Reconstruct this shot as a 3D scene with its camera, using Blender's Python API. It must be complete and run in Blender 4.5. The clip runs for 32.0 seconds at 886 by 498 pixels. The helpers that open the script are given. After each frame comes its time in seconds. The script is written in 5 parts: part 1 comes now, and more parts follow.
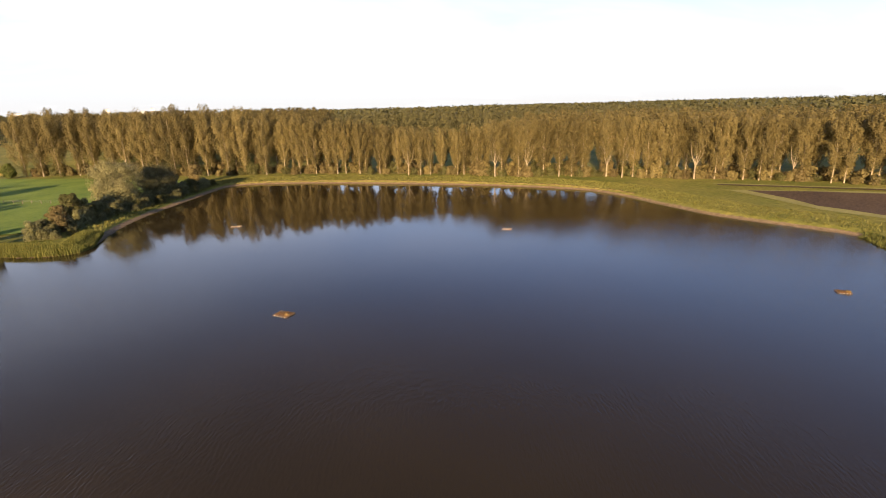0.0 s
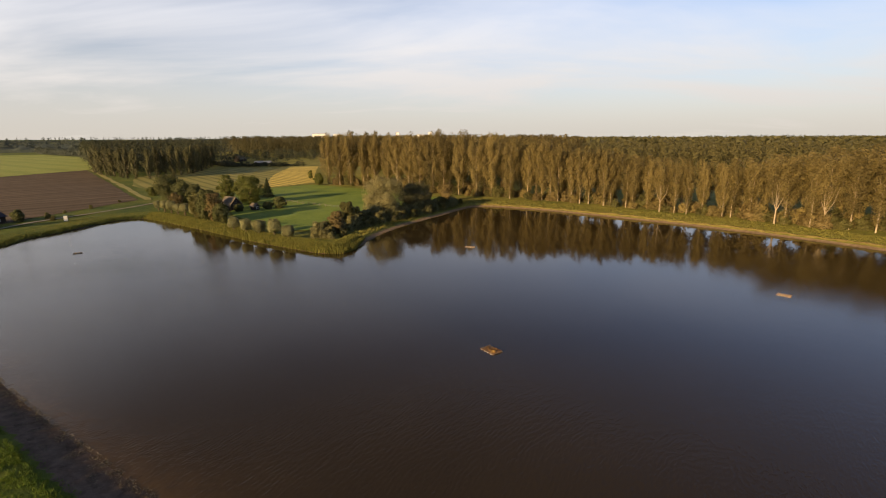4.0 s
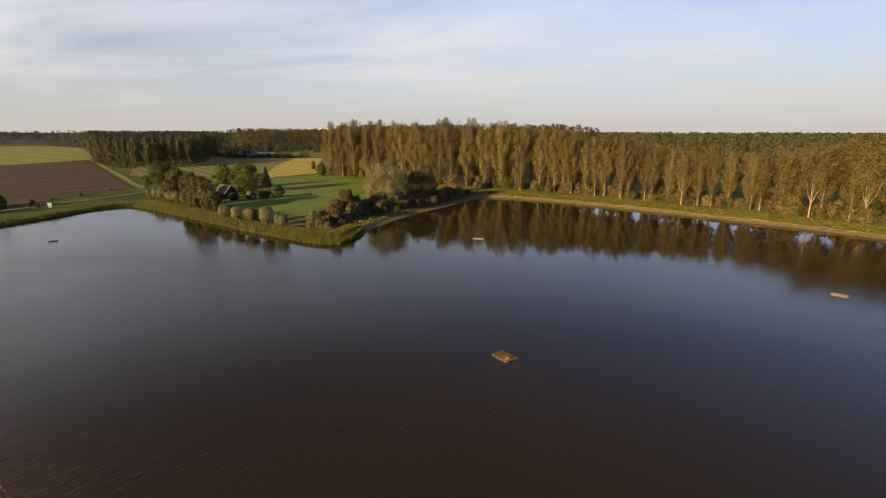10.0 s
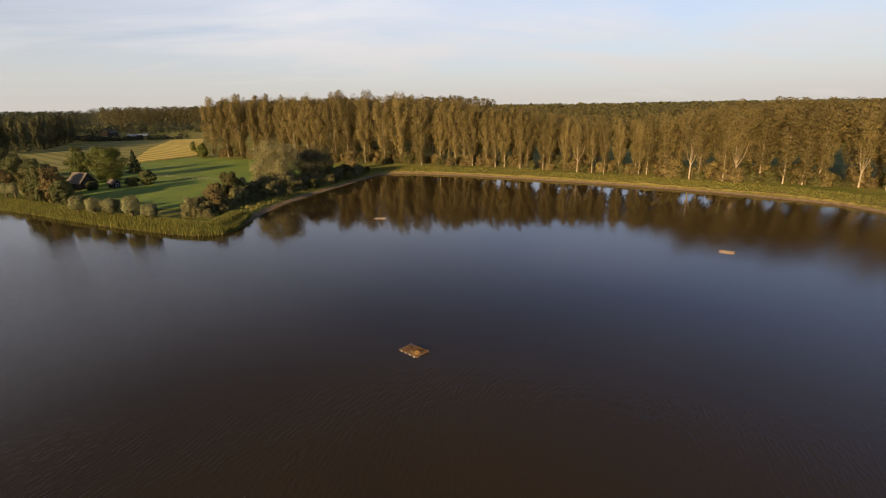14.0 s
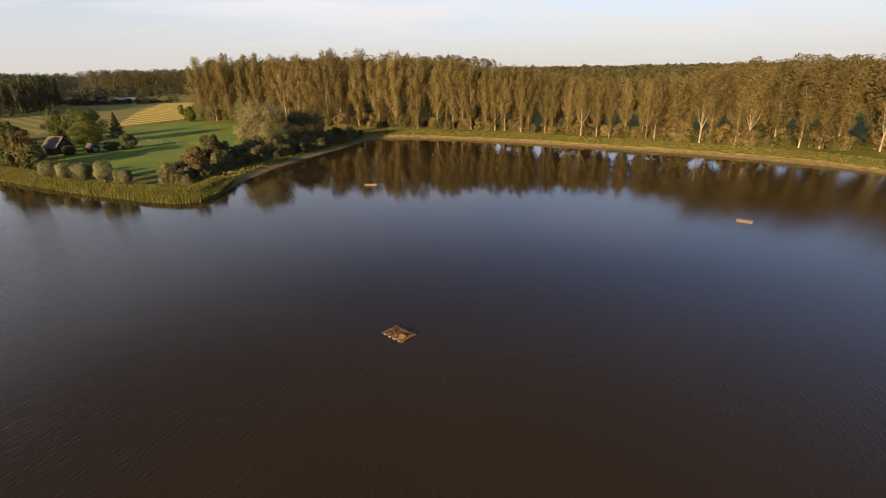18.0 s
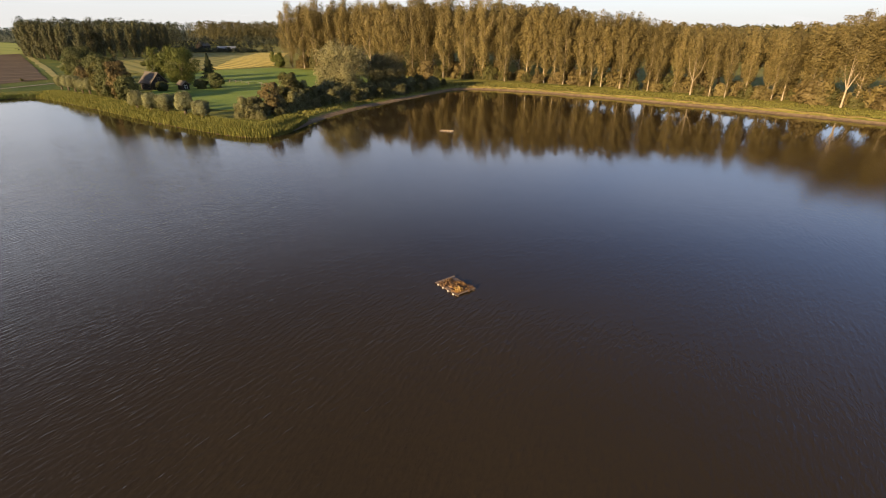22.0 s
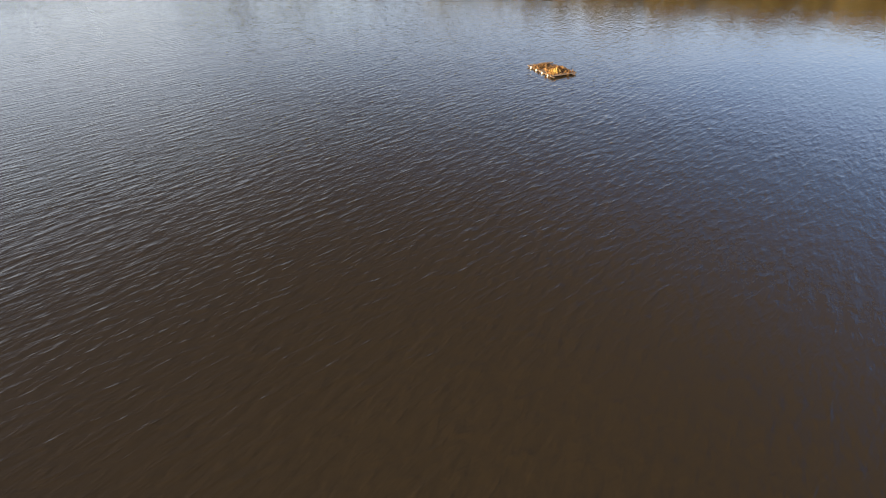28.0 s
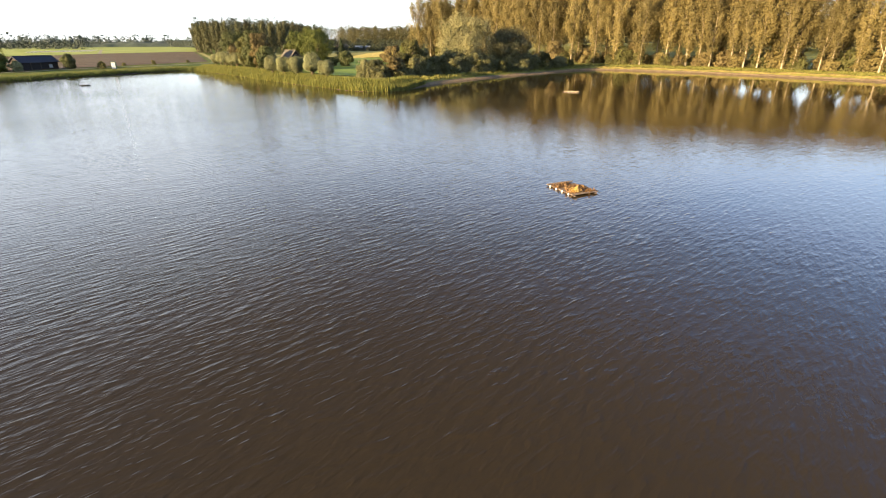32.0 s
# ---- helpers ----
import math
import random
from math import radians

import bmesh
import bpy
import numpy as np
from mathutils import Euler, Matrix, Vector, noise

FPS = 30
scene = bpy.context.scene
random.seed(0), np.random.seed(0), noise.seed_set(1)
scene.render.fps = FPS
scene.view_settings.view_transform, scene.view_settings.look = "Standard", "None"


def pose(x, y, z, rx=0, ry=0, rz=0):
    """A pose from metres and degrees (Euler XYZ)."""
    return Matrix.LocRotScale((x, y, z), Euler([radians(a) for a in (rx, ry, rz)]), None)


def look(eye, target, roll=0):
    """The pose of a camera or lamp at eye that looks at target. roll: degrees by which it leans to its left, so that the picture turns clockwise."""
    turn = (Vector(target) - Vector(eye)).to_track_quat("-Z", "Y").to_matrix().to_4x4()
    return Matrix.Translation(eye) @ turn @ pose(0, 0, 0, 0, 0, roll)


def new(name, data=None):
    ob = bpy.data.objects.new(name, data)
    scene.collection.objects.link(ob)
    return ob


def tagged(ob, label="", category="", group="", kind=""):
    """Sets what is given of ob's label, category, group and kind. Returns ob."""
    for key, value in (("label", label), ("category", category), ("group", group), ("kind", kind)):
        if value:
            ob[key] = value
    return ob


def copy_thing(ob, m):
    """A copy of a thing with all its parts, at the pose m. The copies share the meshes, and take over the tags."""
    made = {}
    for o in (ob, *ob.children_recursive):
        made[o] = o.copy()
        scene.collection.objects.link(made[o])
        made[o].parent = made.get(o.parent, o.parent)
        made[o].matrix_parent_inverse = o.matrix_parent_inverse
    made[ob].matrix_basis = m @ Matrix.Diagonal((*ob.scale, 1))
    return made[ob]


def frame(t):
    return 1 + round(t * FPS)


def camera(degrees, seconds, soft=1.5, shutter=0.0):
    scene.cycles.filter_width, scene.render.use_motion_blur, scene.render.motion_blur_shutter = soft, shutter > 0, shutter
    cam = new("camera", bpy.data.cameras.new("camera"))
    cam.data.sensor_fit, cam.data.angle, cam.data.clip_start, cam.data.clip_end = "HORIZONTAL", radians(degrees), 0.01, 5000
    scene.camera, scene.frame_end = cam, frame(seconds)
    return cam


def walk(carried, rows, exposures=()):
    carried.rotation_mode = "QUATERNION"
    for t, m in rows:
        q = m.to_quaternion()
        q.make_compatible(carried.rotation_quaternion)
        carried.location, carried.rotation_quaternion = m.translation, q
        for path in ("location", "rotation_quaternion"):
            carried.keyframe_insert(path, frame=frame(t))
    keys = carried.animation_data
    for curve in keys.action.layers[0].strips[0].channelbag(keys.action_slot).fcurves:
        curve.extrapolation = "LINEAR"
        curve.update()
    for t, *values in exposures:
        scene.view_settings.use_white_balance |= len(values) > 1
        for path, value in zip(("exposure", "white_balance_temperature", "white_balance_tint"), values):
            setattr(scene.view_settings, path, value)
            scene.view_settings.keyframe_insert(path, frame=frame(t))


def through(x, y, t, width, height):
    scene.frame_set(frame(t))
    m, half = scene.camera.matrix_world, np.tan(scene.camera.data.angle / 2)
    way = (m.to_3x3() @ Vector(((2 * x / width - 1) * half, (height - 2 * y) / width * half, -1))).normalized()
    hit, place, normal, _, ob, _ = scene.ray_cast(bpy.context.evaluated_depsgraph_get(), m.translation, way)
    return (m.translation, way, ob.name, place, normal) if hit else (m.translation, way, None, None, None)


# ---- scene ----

# ================= camera =================
cam = camera(84.52, 32.0, soft=1.05)
# seconds, x, y, z, yaw to the left, pitch, roll
PATH = (
    (0, -6.05, -70.14, 29.07, -24.57, -16.50, -1.50),
    (0.5, -5.57, -69.62, 29.27, -22.35, -15.98, -1.38),
    (1, -4.93, -69.01, 29.34, -17.17, -15.46, -1.12),
    (1.5, -4.21, -68.29, 29.25, -9.55, -15.09, -0.80),
    (2, -3.59, -67.47, 29.16, -1.77, -14.74, -0.57),
    (2.5, -3.25, -66.52, 29.14, 1.21, -14.61, -0.48),
    (3, -3.06, -65.47, 29.21, 2.65, -14.27, -0.34),
    (3.5, -2.91, -64.40, 29.26, 3.17, -13.15, -0.26),
    (5.5, -2.83, -60.27, 29.10, 4.83, -13.10, -0.08),
    (6, -2.78, -59.27, 28.71, 5.59, -13.24, 0.06),
    (6.5, -2.80, -58.40, 28.36, 6.44, -13.41, 0.26),
    (7, -2.89, -57.60, 27.95, 7.69, -13.55, 0.36),
    (7.5, -2.94, -56.90, 27.51, 9.49, -13.61, 0.49),
    (8, -2.95, -56.23, 27.02, 10.57, -13.67, 0.56),
    (8.5, -2.95, -55.52, 26.56, 10.88, -13.62, 0.51),
    (9, -2.99, -54.80, 26.14, 10.10, -13.59, 0.39),
    (9.5, -3.17, -53.96, 25.91, 7.44, -13.56, 0.39),
    (10, -3.36, -53.06, 25.71, 4.24, -13.57, 0.15),
    (10.5, -3.52, -52.14, 25.51, 0.57, -13.60, -0.22),
    (11, -3.59, -51.28, 25.31, -4.30, -13.60, -0.60),
    (11.5, -3.58, -50.50, 25.12, -5.91, -13.60, -0.71),
    (12, -3.44, -49.76, 24.96, -6.41, -13.62, -0.70),
    (12.5, -3.23, -48.95, 24.88, -6.54, -13.66, -0.70),
    (13, -3.01, -48.08, 24.89, -6.68, -14.64, -0.78),
    (13.5, -2.73, -47.19, 24.82, -6.84, -15.60, -0.88),
    (14, -2.44, -46.32, 24.76, -6.96, -16.39, -0.93),
    (14.5, -2.16, -45.49, 24.72, -7.08, -16.96, -0.98),
    (16.5, -1.06, -42.54, 24.38, -7.17, -17.97, -0.97),
    (17, -0.90, -41.83, 23.99, -7.17, -18.00, -0.88),
    (17.5, -0.77, -41.08, 23.60, -7.05, -18.73, -0.93),
    (18, -0.60, -40.24, 23.18, -6.89, -20.24, -0.99),
    (18.5, -0.36, -39.40, 22.78, -6.41, -21.35, -1.04),
    (19, -0.14, -38.49, 22.32, -5.47, -22.32, -0.98),
    (19.5, -0.01, -37.52, 21.56, -4.24, -22.81, -0.75),
    (20, 0.13, -36.51, 20.83, -2.53, -23.27, -0.54),
    (20.5, 0.23, -35.55, 20.14, -1.50, -23.55, -0.36),
    (21, 0.38, -34.69, 19.45, -0.45, -23.78, -0.14),
    (21.5, 0.49, -34.00, 18.77, 0.99, -23.92, 0.08),
    (22, 0.62, -33.40, 18.09, 2.71, -24.07, 0.29),
    (22.5, 0.73, -32.91, 17.37, 3.66, -24.16, 0.47),
    (23, 0.91, -32.50, 16.55, 4.71, -24.24, 0.65),
    (23.5, 1.07, -32.24, 15.58, 6.31, -24.17, 0.85),
    (24, 1.21, -32.17, 14.51, 7.83, -24.07, 0.99),
    (24.5, 1.35, -32.11, 13.75, 8.83, -24.12, 1.21),
    (25, 1.43, -32.04, 12.92, 9.75, -24.22, 1.45),
    (25.5, 1.44, -32.02, 12.05, 10.53, -25.80, 1.61),
    (26, 1.46, -32.02, 11.23, 11.17, -28.89, 1.64),
    (26.5, 1.63, -31.99, 10.66, 12.19, -31.50, 1.37),
    (28.5, 1.64, -32.65, 8.70, 15.67, -36.33, -0.07),
    (29, 1.52, -32.56, 8.52, 16.10, -35.29, -0.36),
    (29.5, 1.38, -32.40, 8.40, 16.30, -32.41, -0.54),
    (30, 1.22, -32.17, 8.35, 16.29, -29.47, -0.58),
    (30.5, 1.05, -31.84, 8.38, 16.40, -27.25, -0.45),
    (31, 0.91, -31.45, 8.39, 16.46, -25.37, -0.28),
    (31.5, 0.83, -30.98, 8.44, 16.57, -24.11, -0.23),
    (32, 0.74, -30.45, 8.49, 16.67, -23.06, -0.20),
)

EXPOSURES = ((0.0, 1.40, 6350, 11), (1.0, 1.22, 6650, 11), (2.0, 1.10, 6950, 11), (3.0, 0.95, 7250, 10), (6.0, 0.64, 7000, 10), (9.0, 0.64, 6850, 10), (13.0, 0.68, 6950, 10),
             (17.0, 0.86, 6850, 11), (20.0, 1.04, 6750, 11), (23.0, 1.30, 6450, 8), (25.0, 1.49, 6400, 6), (26.0, 1.60, 6350, 5), (29.0, 1.81, 6250, 3), (31.0, 2.03, 6250, 2), (32.0, 2.07, 6300, 3))


def ahead(row):
    t, x, y, z, yaw, pitch, roll = row
    a, p = radians(yaw), radians(pitch)
    eye = Vector((x, y, z))
    return t, look(eye, eye + 40 * Vector((-math.sin(a) * math.cos(p), math.cos(a) * math.cos(p), math.sin(p))), roll)


walk(cam, [ahead(row) for row in PATH], exposures=EXPOSURES)

# ================= world and sun =================
SUN_TO = Vector((-0.62, -0.78, 0.0)).normalized()
SUN_EL = radians(13.5)
sun_dir = Vector((SUN_TO.x * math.cos(SUN_EL), SUN_TO.y * math.cos(SUN_EL), math.sin(SUN_EL)))


def make_world():
    w = bpy.data.worlds.new("sky")
    scene.world = w
    w.use_nodes = True
    nt = w.node_tree
    nt.nodes.clear()
    N, L = nt.nodes.new, nt.links.new
    out, bg = N("ShaderNodeOutputWorld"), N("ShaderNodeBackground")
    sky = N("ShaderNodeTexSky")
    sky.sky_type = "NISHITA"
    sky.sun_disc = False
    sky.sun_elevation = SUN_EL
    sky.sun_rotation = math.atan2(SUN_TO.x, SUN_TO.y)
    sky.air_density, sky.dust_density, sky.ozone_density = 1.0, 1.2, 2.0
    co = N("ShaderNodeTexCoord")
    sep = N("ShaderNodeSeparateXYZ")
    L(co.outputs["Generated"], sep.inputs[0])
    # cloud sheet: the direction laid on a flat layer overhead
    den = N("ShaderNodeMath"); den.operation = "ADD"; den.inputs[1].default_value = 0.16
    L(sep.outputs["Z"], den.inputs[0])
    dv = N("ShaderNodeVectorMath"); dv.operation = "DIVIDE"
    cmb = N("ShaderNodeCombineXYZ")
    for k in range(3):
        L(den.outputs[0], cmb.inputs[k])
    L(co.outputs["Generated"], dv.inputs[0]); L(cmb.outputs[0], dv.inputs[1])
    mp = N("ShaderNodeMapping")
    mp.inputs["Rotation"].default_value = (0, 0, radians(25))
    mp.inputs["Scale"].default_value = (0.5, 1.0, 0.0)
    L(dv.outputs[0], mp.inputs[0])
    nz = N("ShaderNodeTexNoise")
    nz.inputs["Scale"].default_value, nz.inputs["Detail"].default_value = 1.0, 5
    nz.inputs["Roughness"].default_value, nz.inputs["Distortion"].default_value = 0.55, 0.4
    L(mp.outputs[0], nz.inputs["Vector"])
    ramp = N("ShaderNodeMapRange")
    ramp.inputs["From Min"].default_value, ramp.inputs["From Max"].default_value = 0.12, 0.62
    L(nz.outputs["Fac"], ramp.inputs["Value"])
    # clouds thin out towards the zenith, and merge into haze at the horizon
    up = N("ShaderNodeMapRange")
    up.inputs["From Min"].default_value, up.inputs["From Max"].default_value = 0.15, 0.40
    up.inputs["To Min"].default_value, up.inputs["To Max"].default_value = 1.0, 0.08
    west = N("ShaderNodeMath"); west.operation = "MULTIPLY_ADD"; west.inputs[1].default_value = 0.10
    L(sep.outputs["X"], west.inputs[0]); L(sep.outputs["Z"], west.inputs[2])
    L(west.outputs[0], up.inputs["Value"])
    mul = N("ShaderNodeMath"); mul.operation = "MULTIPLY"
    L(ramp.outputs[0], mul.inputs[0]); L(up.outputs[0], mul.inputs[1])
    hz = N("ShaderNodeMapRange")
    hz.inputs["From Min"].default_value, hz.inputs["From Max"].default_value = 0.0, 0.30
    hz.inputs["To Min"].default_value, hz.inputs["To Max"].default_value = 0.9, 0.0
    L(sep.outputs["Z"], hz.inputs["Value"])
    mx = N("ShaderNodeMath"); mx.operation = "MAXIMUM"
    L(mul.outputs[0], mx.inputs[0]); L(hz.outputs[0], mx.inputs[1])
    # the sky's own blue, and sunlit cloud and haze over it
    blue = N("ShaderNodeMixRGB"); blue.blend_type = "MULTIPLY"; blue.inputs[0].default_value = 1
    blue.inputs[2].default_value = SKY_GAIN
    deep = N("ShaderNodeMapRange")
    deep.inputs["From Min"].default_value, deep.inputs["From Max"].default_value = 0.18, 0.58
    deep.inputs["To Min"].default_value, deep.inputs["To Max"].default_value = 1.9, 0.64
    east = N("ShaderNodeMath"); east.operation = "MULTIPLY_ADD"; east.inputs[1].default_value = -0.26
    L(sep.outputs["X"], east.inputs[0]); L(sep.outputs["Z"], east.inputs[2])
    L(east.outputs[0], deep.inputs["Value"])
    dsc = N("ShaderNodeVectorMath"); dsc.operation = "SCALE"
    L(sky.outputs[0], dsc.inputs[0]); L(deep.outputs[0], dsc.inputs["Scale"])
    L(dsc.outputs[0], blue.inputs[1])
    cl = N("ShaderNodeMixRGB")
    cl.inputs[1].default_value = CLOUD_LOW
    cl.inputs[2].default_value = CLOUD_HIGH
    cz = N("ShaderNodeMapRange")
    cz.inputs["From Min"].default_value, cz.inputs["From Max"].default_value = 0.0, 0.25
    L(sep.outputs["Z"], cz.inputs["Value"]); L(cz.outputs[0], cl.inputs[0])
    mix = N("ShaderNodeMixRGB")
    L(mx.outputs[0], mix.inputs[0]); L(blue.outputs[0], mix.inputs[1]); L(cl.outputs[0], mix.inputs[2])
    L(mix.outputs[0], bg.inputs["Color"])
    bg.inputs["Strength"].default_value = 0.06
    L(bg.outputs[0], out.inputs["Surface"])


SKY_GAIN = (0.66, 0.72, 0.95, 1)
CLOUD_LOW = (6.6, 6.42, 6.25, 1)
CLOUD_HIGH = (8.6, 9.2, 10.8, 1)
make_world()
sun_data = bpy.data.lights.new("sun", "SUN")
sun_data.energy, sun_data.angle, sun_data.color = 5.0, radians(0.6), (1.0, 0.69, 0.37)
sun = new("sun", sun_data)
sun.matrix_world = look(sun_dir * 200, (0, 0, 0))

# ================= materials =================


def principled(name):
    m = bpy.data.materials.new(name)
    m.use_nodes = True
    nt = m.node_tree
    return m, nt, nt.nodes["Principled BSDF"], nt.nodes.new, nt.links.new


def noise_node(nt, scale, detail=4, rough=0.6, vec=None, distort=0.0):
    n = nt.nodes.new("ShaderNodeTexNoise")
    n.inputs["Scale"].default_value, n.inputs["Detail"].default_value = scale, detail
    n.inputs["Roughness"].default_value, n.inputs["Distortion"].default_value = rough, distort
    if vec is not None:
        nt.links.new(vec, n.inputs["Vector"])
    return n


def ramp_node(nt, fac, stops):
    r = nt.nodes.new("ShaderNodeValToRGB")
    e = r.color_ramp.elements
    while len(e) < len(stops):
        e.new(0.5)
    for k, (p, c) in enumerate(stops):
        e[k].position, e[k].color = p, (*c, 1)
    nt.links.new(fac, r.inputs[0])
    return r


def mix_node(nt, fac, a, b, kind="MIX"):
    m = nt.nodes.new("ShaderNodeMixRGB")
    m.blend_type = kind
    for k, v in enumerate((fac, a, b)):
        if isinstance(v, (int, float)):
            m.inputs[k].default_value = v
        elif isinstance(v, tuple):
            m.inputs[k].default_value = (*v, 1)
        else:
            nt.links.new(v, m.inputs[k])
    return m


def surface(name, dark, light, scale, fine=None, rough=0.9, bump=0.3, bump_scale=None, stretch=None, metal=0.0, bump_dist=0.05):
    """A two-scale mottled surface with fine relief."""
    m, nt, bsdf, N, L = principled(name)
    co = N("ShaderNodeTexCoord")
    vec = co.outputs["Object"]
    if stretch:
        mp = N("ShaderNodeMapping")
        mp.vector_type = "TEXTURE"
        mp.inputs["Scale"].default_value = [1 / k for k in stretch[:3]]
        if len(stretch) > 3:
            mp.inputs["Rotation"].default_value = (0, 0, stretch[3])
        L(vec, mp.inputs[0])
        vec = mp.outputs[0]
    a = noise_node(nt, scale, 5, 0.62, vec)
    b = noise_node(nt, fine or scale * 9, 4, 0.65, vec)
    s = N("ShaderNodeMath"); s.operation = "ADD"
    h = N("ShaderNodeMath"); h.operation = "MULTIPLY"; h.inputs[1].default_value = 0.5
    L(a.outputs["Fac"], s.inputs[0]); L(b.outputs["Fac"], s.inputs[1]); L(s.outputs[0], h.inputs[0])
    r = ramp_node(nt, h.outputs[0], ((0.34, dark), (0.66, light)))
    L(r.outputs[0], bsdf.inputs["Base Color"])
    bsdf.inputs["Roughness"].default_value = rough
    bsdf.inputs["Metallic"].default_value = metal
    bsdf.inputs["Specular IOR Level"].default_value = 0.25
    if bump:
        bp = N("ShaderNodeBump")
        bp.inputs["Strength"].default_value, bp.inputs["Distance"].default_value = bump, bump_dist
        c = noise_node(nt, bump_scale or (fine or scale * 9), 4, 0.7, vec)
        L(c.outputs["Fac"], bp.inputs["Height"]); L(bp.outputs[0], bsdf.inputs["Normal"])
    return m


def foliage(name, dark, light, through=0.25, tint=0.35):
    """Leaves: colour differs leaf by leaf and tree by tree; some light passes through."""
    m, nt, bsdf, N, L = principled(name)
    g = N("ShaderNodeNewGeometry")
    o = N("ShaderNodeObjectInfo")
    r = ramp_node(nt, g.outputs["Random Per Island"], ((0.0, dark), (1.0, light)))
    v = N("ShaderNodeMapRange")
    v.inputs["To Min"].default_value, v.inputs["To Max"].default_value = 1 - tint, 1 + tint * 0.6
    L(o.outputs["Random"], v.inputs["Value"])
    big = noise_node(nt, 0.35, 3, 0.6, g.outputs["Position"])
    w = N("ShaderNodeMapRange")
    w.inputs["From Min"].default_value, w.inputs["From Max"].default_value = 0.3, 0.7
    w.inputs["To Min"].default_value, w.inputs["To Max"].default_value = 0.72, 1.2
    L(big.outputs["Fac"], w.inputs["Value"])
    mm = N("ShaderNodeMath"); mm.operation = "MULTIPLY"
    L(v.outputs[0], mm.inputs[0]); L(w.outputs[0], mm.inputs[1])
    c = N("ShaderNodeVectorMath"); c.operation = "SCALE"
    L(r.outputs[0], c.inputs[0]); L(mm.outputs[0], c.inputs["Scale"])
    L(c.outputs[0], bsdf.inputs["Base Color"])
    bsdf.inputs["Roughness"].default_value = 0.6
    bsdf.inputs["Specular IOR Level"].default_value = 0.2
    tr = N("ShaderNodeBsdfTranslucent")
    L(c.outputs[0], tr.inputs["Color"])
    ms = N("ShaderNodeMixShader"); ms.inputs[0].default_value = through
    out = nt.nodes["Material Output"]
    L(bsdf.outputs[0], ms.inputs[1]); L(tr.outputs[0], ms.inputs[2]); L(ms.outputs[0], out.inputs["Surface"])
    return m


M_POPLAR = foliage("poplar_leaves", (0.162, 0.132, 0.052), (0.243, 0.196, 0.077), 0.36, 0.3)
M_WILLOW = foliage("willow_leaves", (0.148, 0.140, 0.066), (0.240, 0.222, 0.106), 0.35)
M_POLLARD = foliage("pollard_leaves", (0.17, 0.178, 0.085), (0.27, 0.272, 0.135), 0.35, 0.12)
M_SHRUB = foliage("shrub_leaves", (0.10, 0.10, 0.036), (0.168, 0.16, 0.058), 0.5, 0.25)
M_DARKTREE = foliage("dark_leaves", (0.056, 0.066, 0.024), (0.105, 0.114, 0.040), 0.32, 0.2)
M_THICKET = foliage("thicket_leaves", (0.160, 0.160, 0.075), (0.25, 0.24, 0.112), 0.5, 0.2)
M_RUST = foliage("rusty_leaves", (0.135, 0.105, 0.044), (0.205, 0.160, 0.068), 0.38, 0.2)
M_OAK = foliage("broad_leaves", (0.078, 0.094, 0.022), (0.135, 0.150, 0.036), 0.35, 0.2)
M_CONIFER = foliage("conifer_needles", (0.02, 0.03, 0.012), (0.05, 0.06, 0.025))
M_REED = foliage("reed_blades", (0.110, 0.130, 0.030), (0.262, 0.250, 0.062), 0.35, 0.1)
M_GRASSBLADE = foliage("grass_blades", (0.125, 0.135, 0.03), (0.225, 0.205, 0.055), 0.3, 0.1)
M_BANKGRASS = foliage("bank_grass_blades", (0.060, 0.122, 0.014), (0.175, 0.235, 0.032), 0.3, 0.1)
M_SEDGE = foliage("sedge_blades", (0.050, 0.070, 0.016), (0.120, 0.140, 0.036), 0.3, 0.1)
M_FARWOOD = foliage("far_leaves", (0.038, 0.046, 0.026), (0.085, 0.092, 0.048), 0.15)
# leaf colour shifted to blue-grey: the haze of distance is painted in
M_HAZED_LEAVES = foliage("hazed_leaves", (0.056, 0.072, 0.060), (0.096, 0.118, 0.095), 0.1)
M_GREATWOOD = foliage("great_wood_leaves", (0.072, 0.072, 0.031), (0.132, 0.124, 0.053), 0.2)
M_PLANTED = foliage("plantation_leaves", (0.060, 0.066, 0.032), (0.118, 0.116, 0.056), 0.25, 0.3)
M_MIXWOOD = foliage("mixed_leaves", (0.100, 0.094, 0.040), (0.170, 0.154, 0.066), 0.3)
M_BARK = surface("pale_bark", (0.16, 0.125, 0.08), (0.50, 0.42, 0.29), 1.2, 7, 0.85, 0.5, stretch=(3, 3, 0.6))
M_BARK_DARK = surface("dark_bark", (0.06, 0.045, 0.03), (0.18, 0.14, 0.09), 1.5, 9, 0.9, 0.6, stretch=(3, 3, 0.6))
M_MEADOW = surface("meadow_grass", (0.085, 0.150, 0.022), (0.205, 0.275, 0.044), 0.09, 0.9, 0.9, 0.4, 3, bump_dist=0.15)
M_PLOUGH = surface("ploughed_soil", (0.042, 0.029, 0.017), (0.150, 0.108, 0.064), 0.05, 0.8, 0.95, 0.5, 1.2, (0.35, 2.2, 1, radians(50)), bump_dist=0.2)
M_STUBBLE = surface("stubble", (0.44, 0.34, 0.075), (0.68, 0.54, 0.135), 0.05, 0.6, 0.95, 0.4, 2, (0.12, 2.0, 1, radians(-28)), bump_dist=0.1)
M_REGROWTH = surface("regrown_stubble", (0.155, 0.152, 0.040), (0.285, 0.258, 0.074), 0.05, 0.6, 0.95, 0.4, 2, (0.12, 2.0, 1, radians(-28)), bump_dist=0.1)
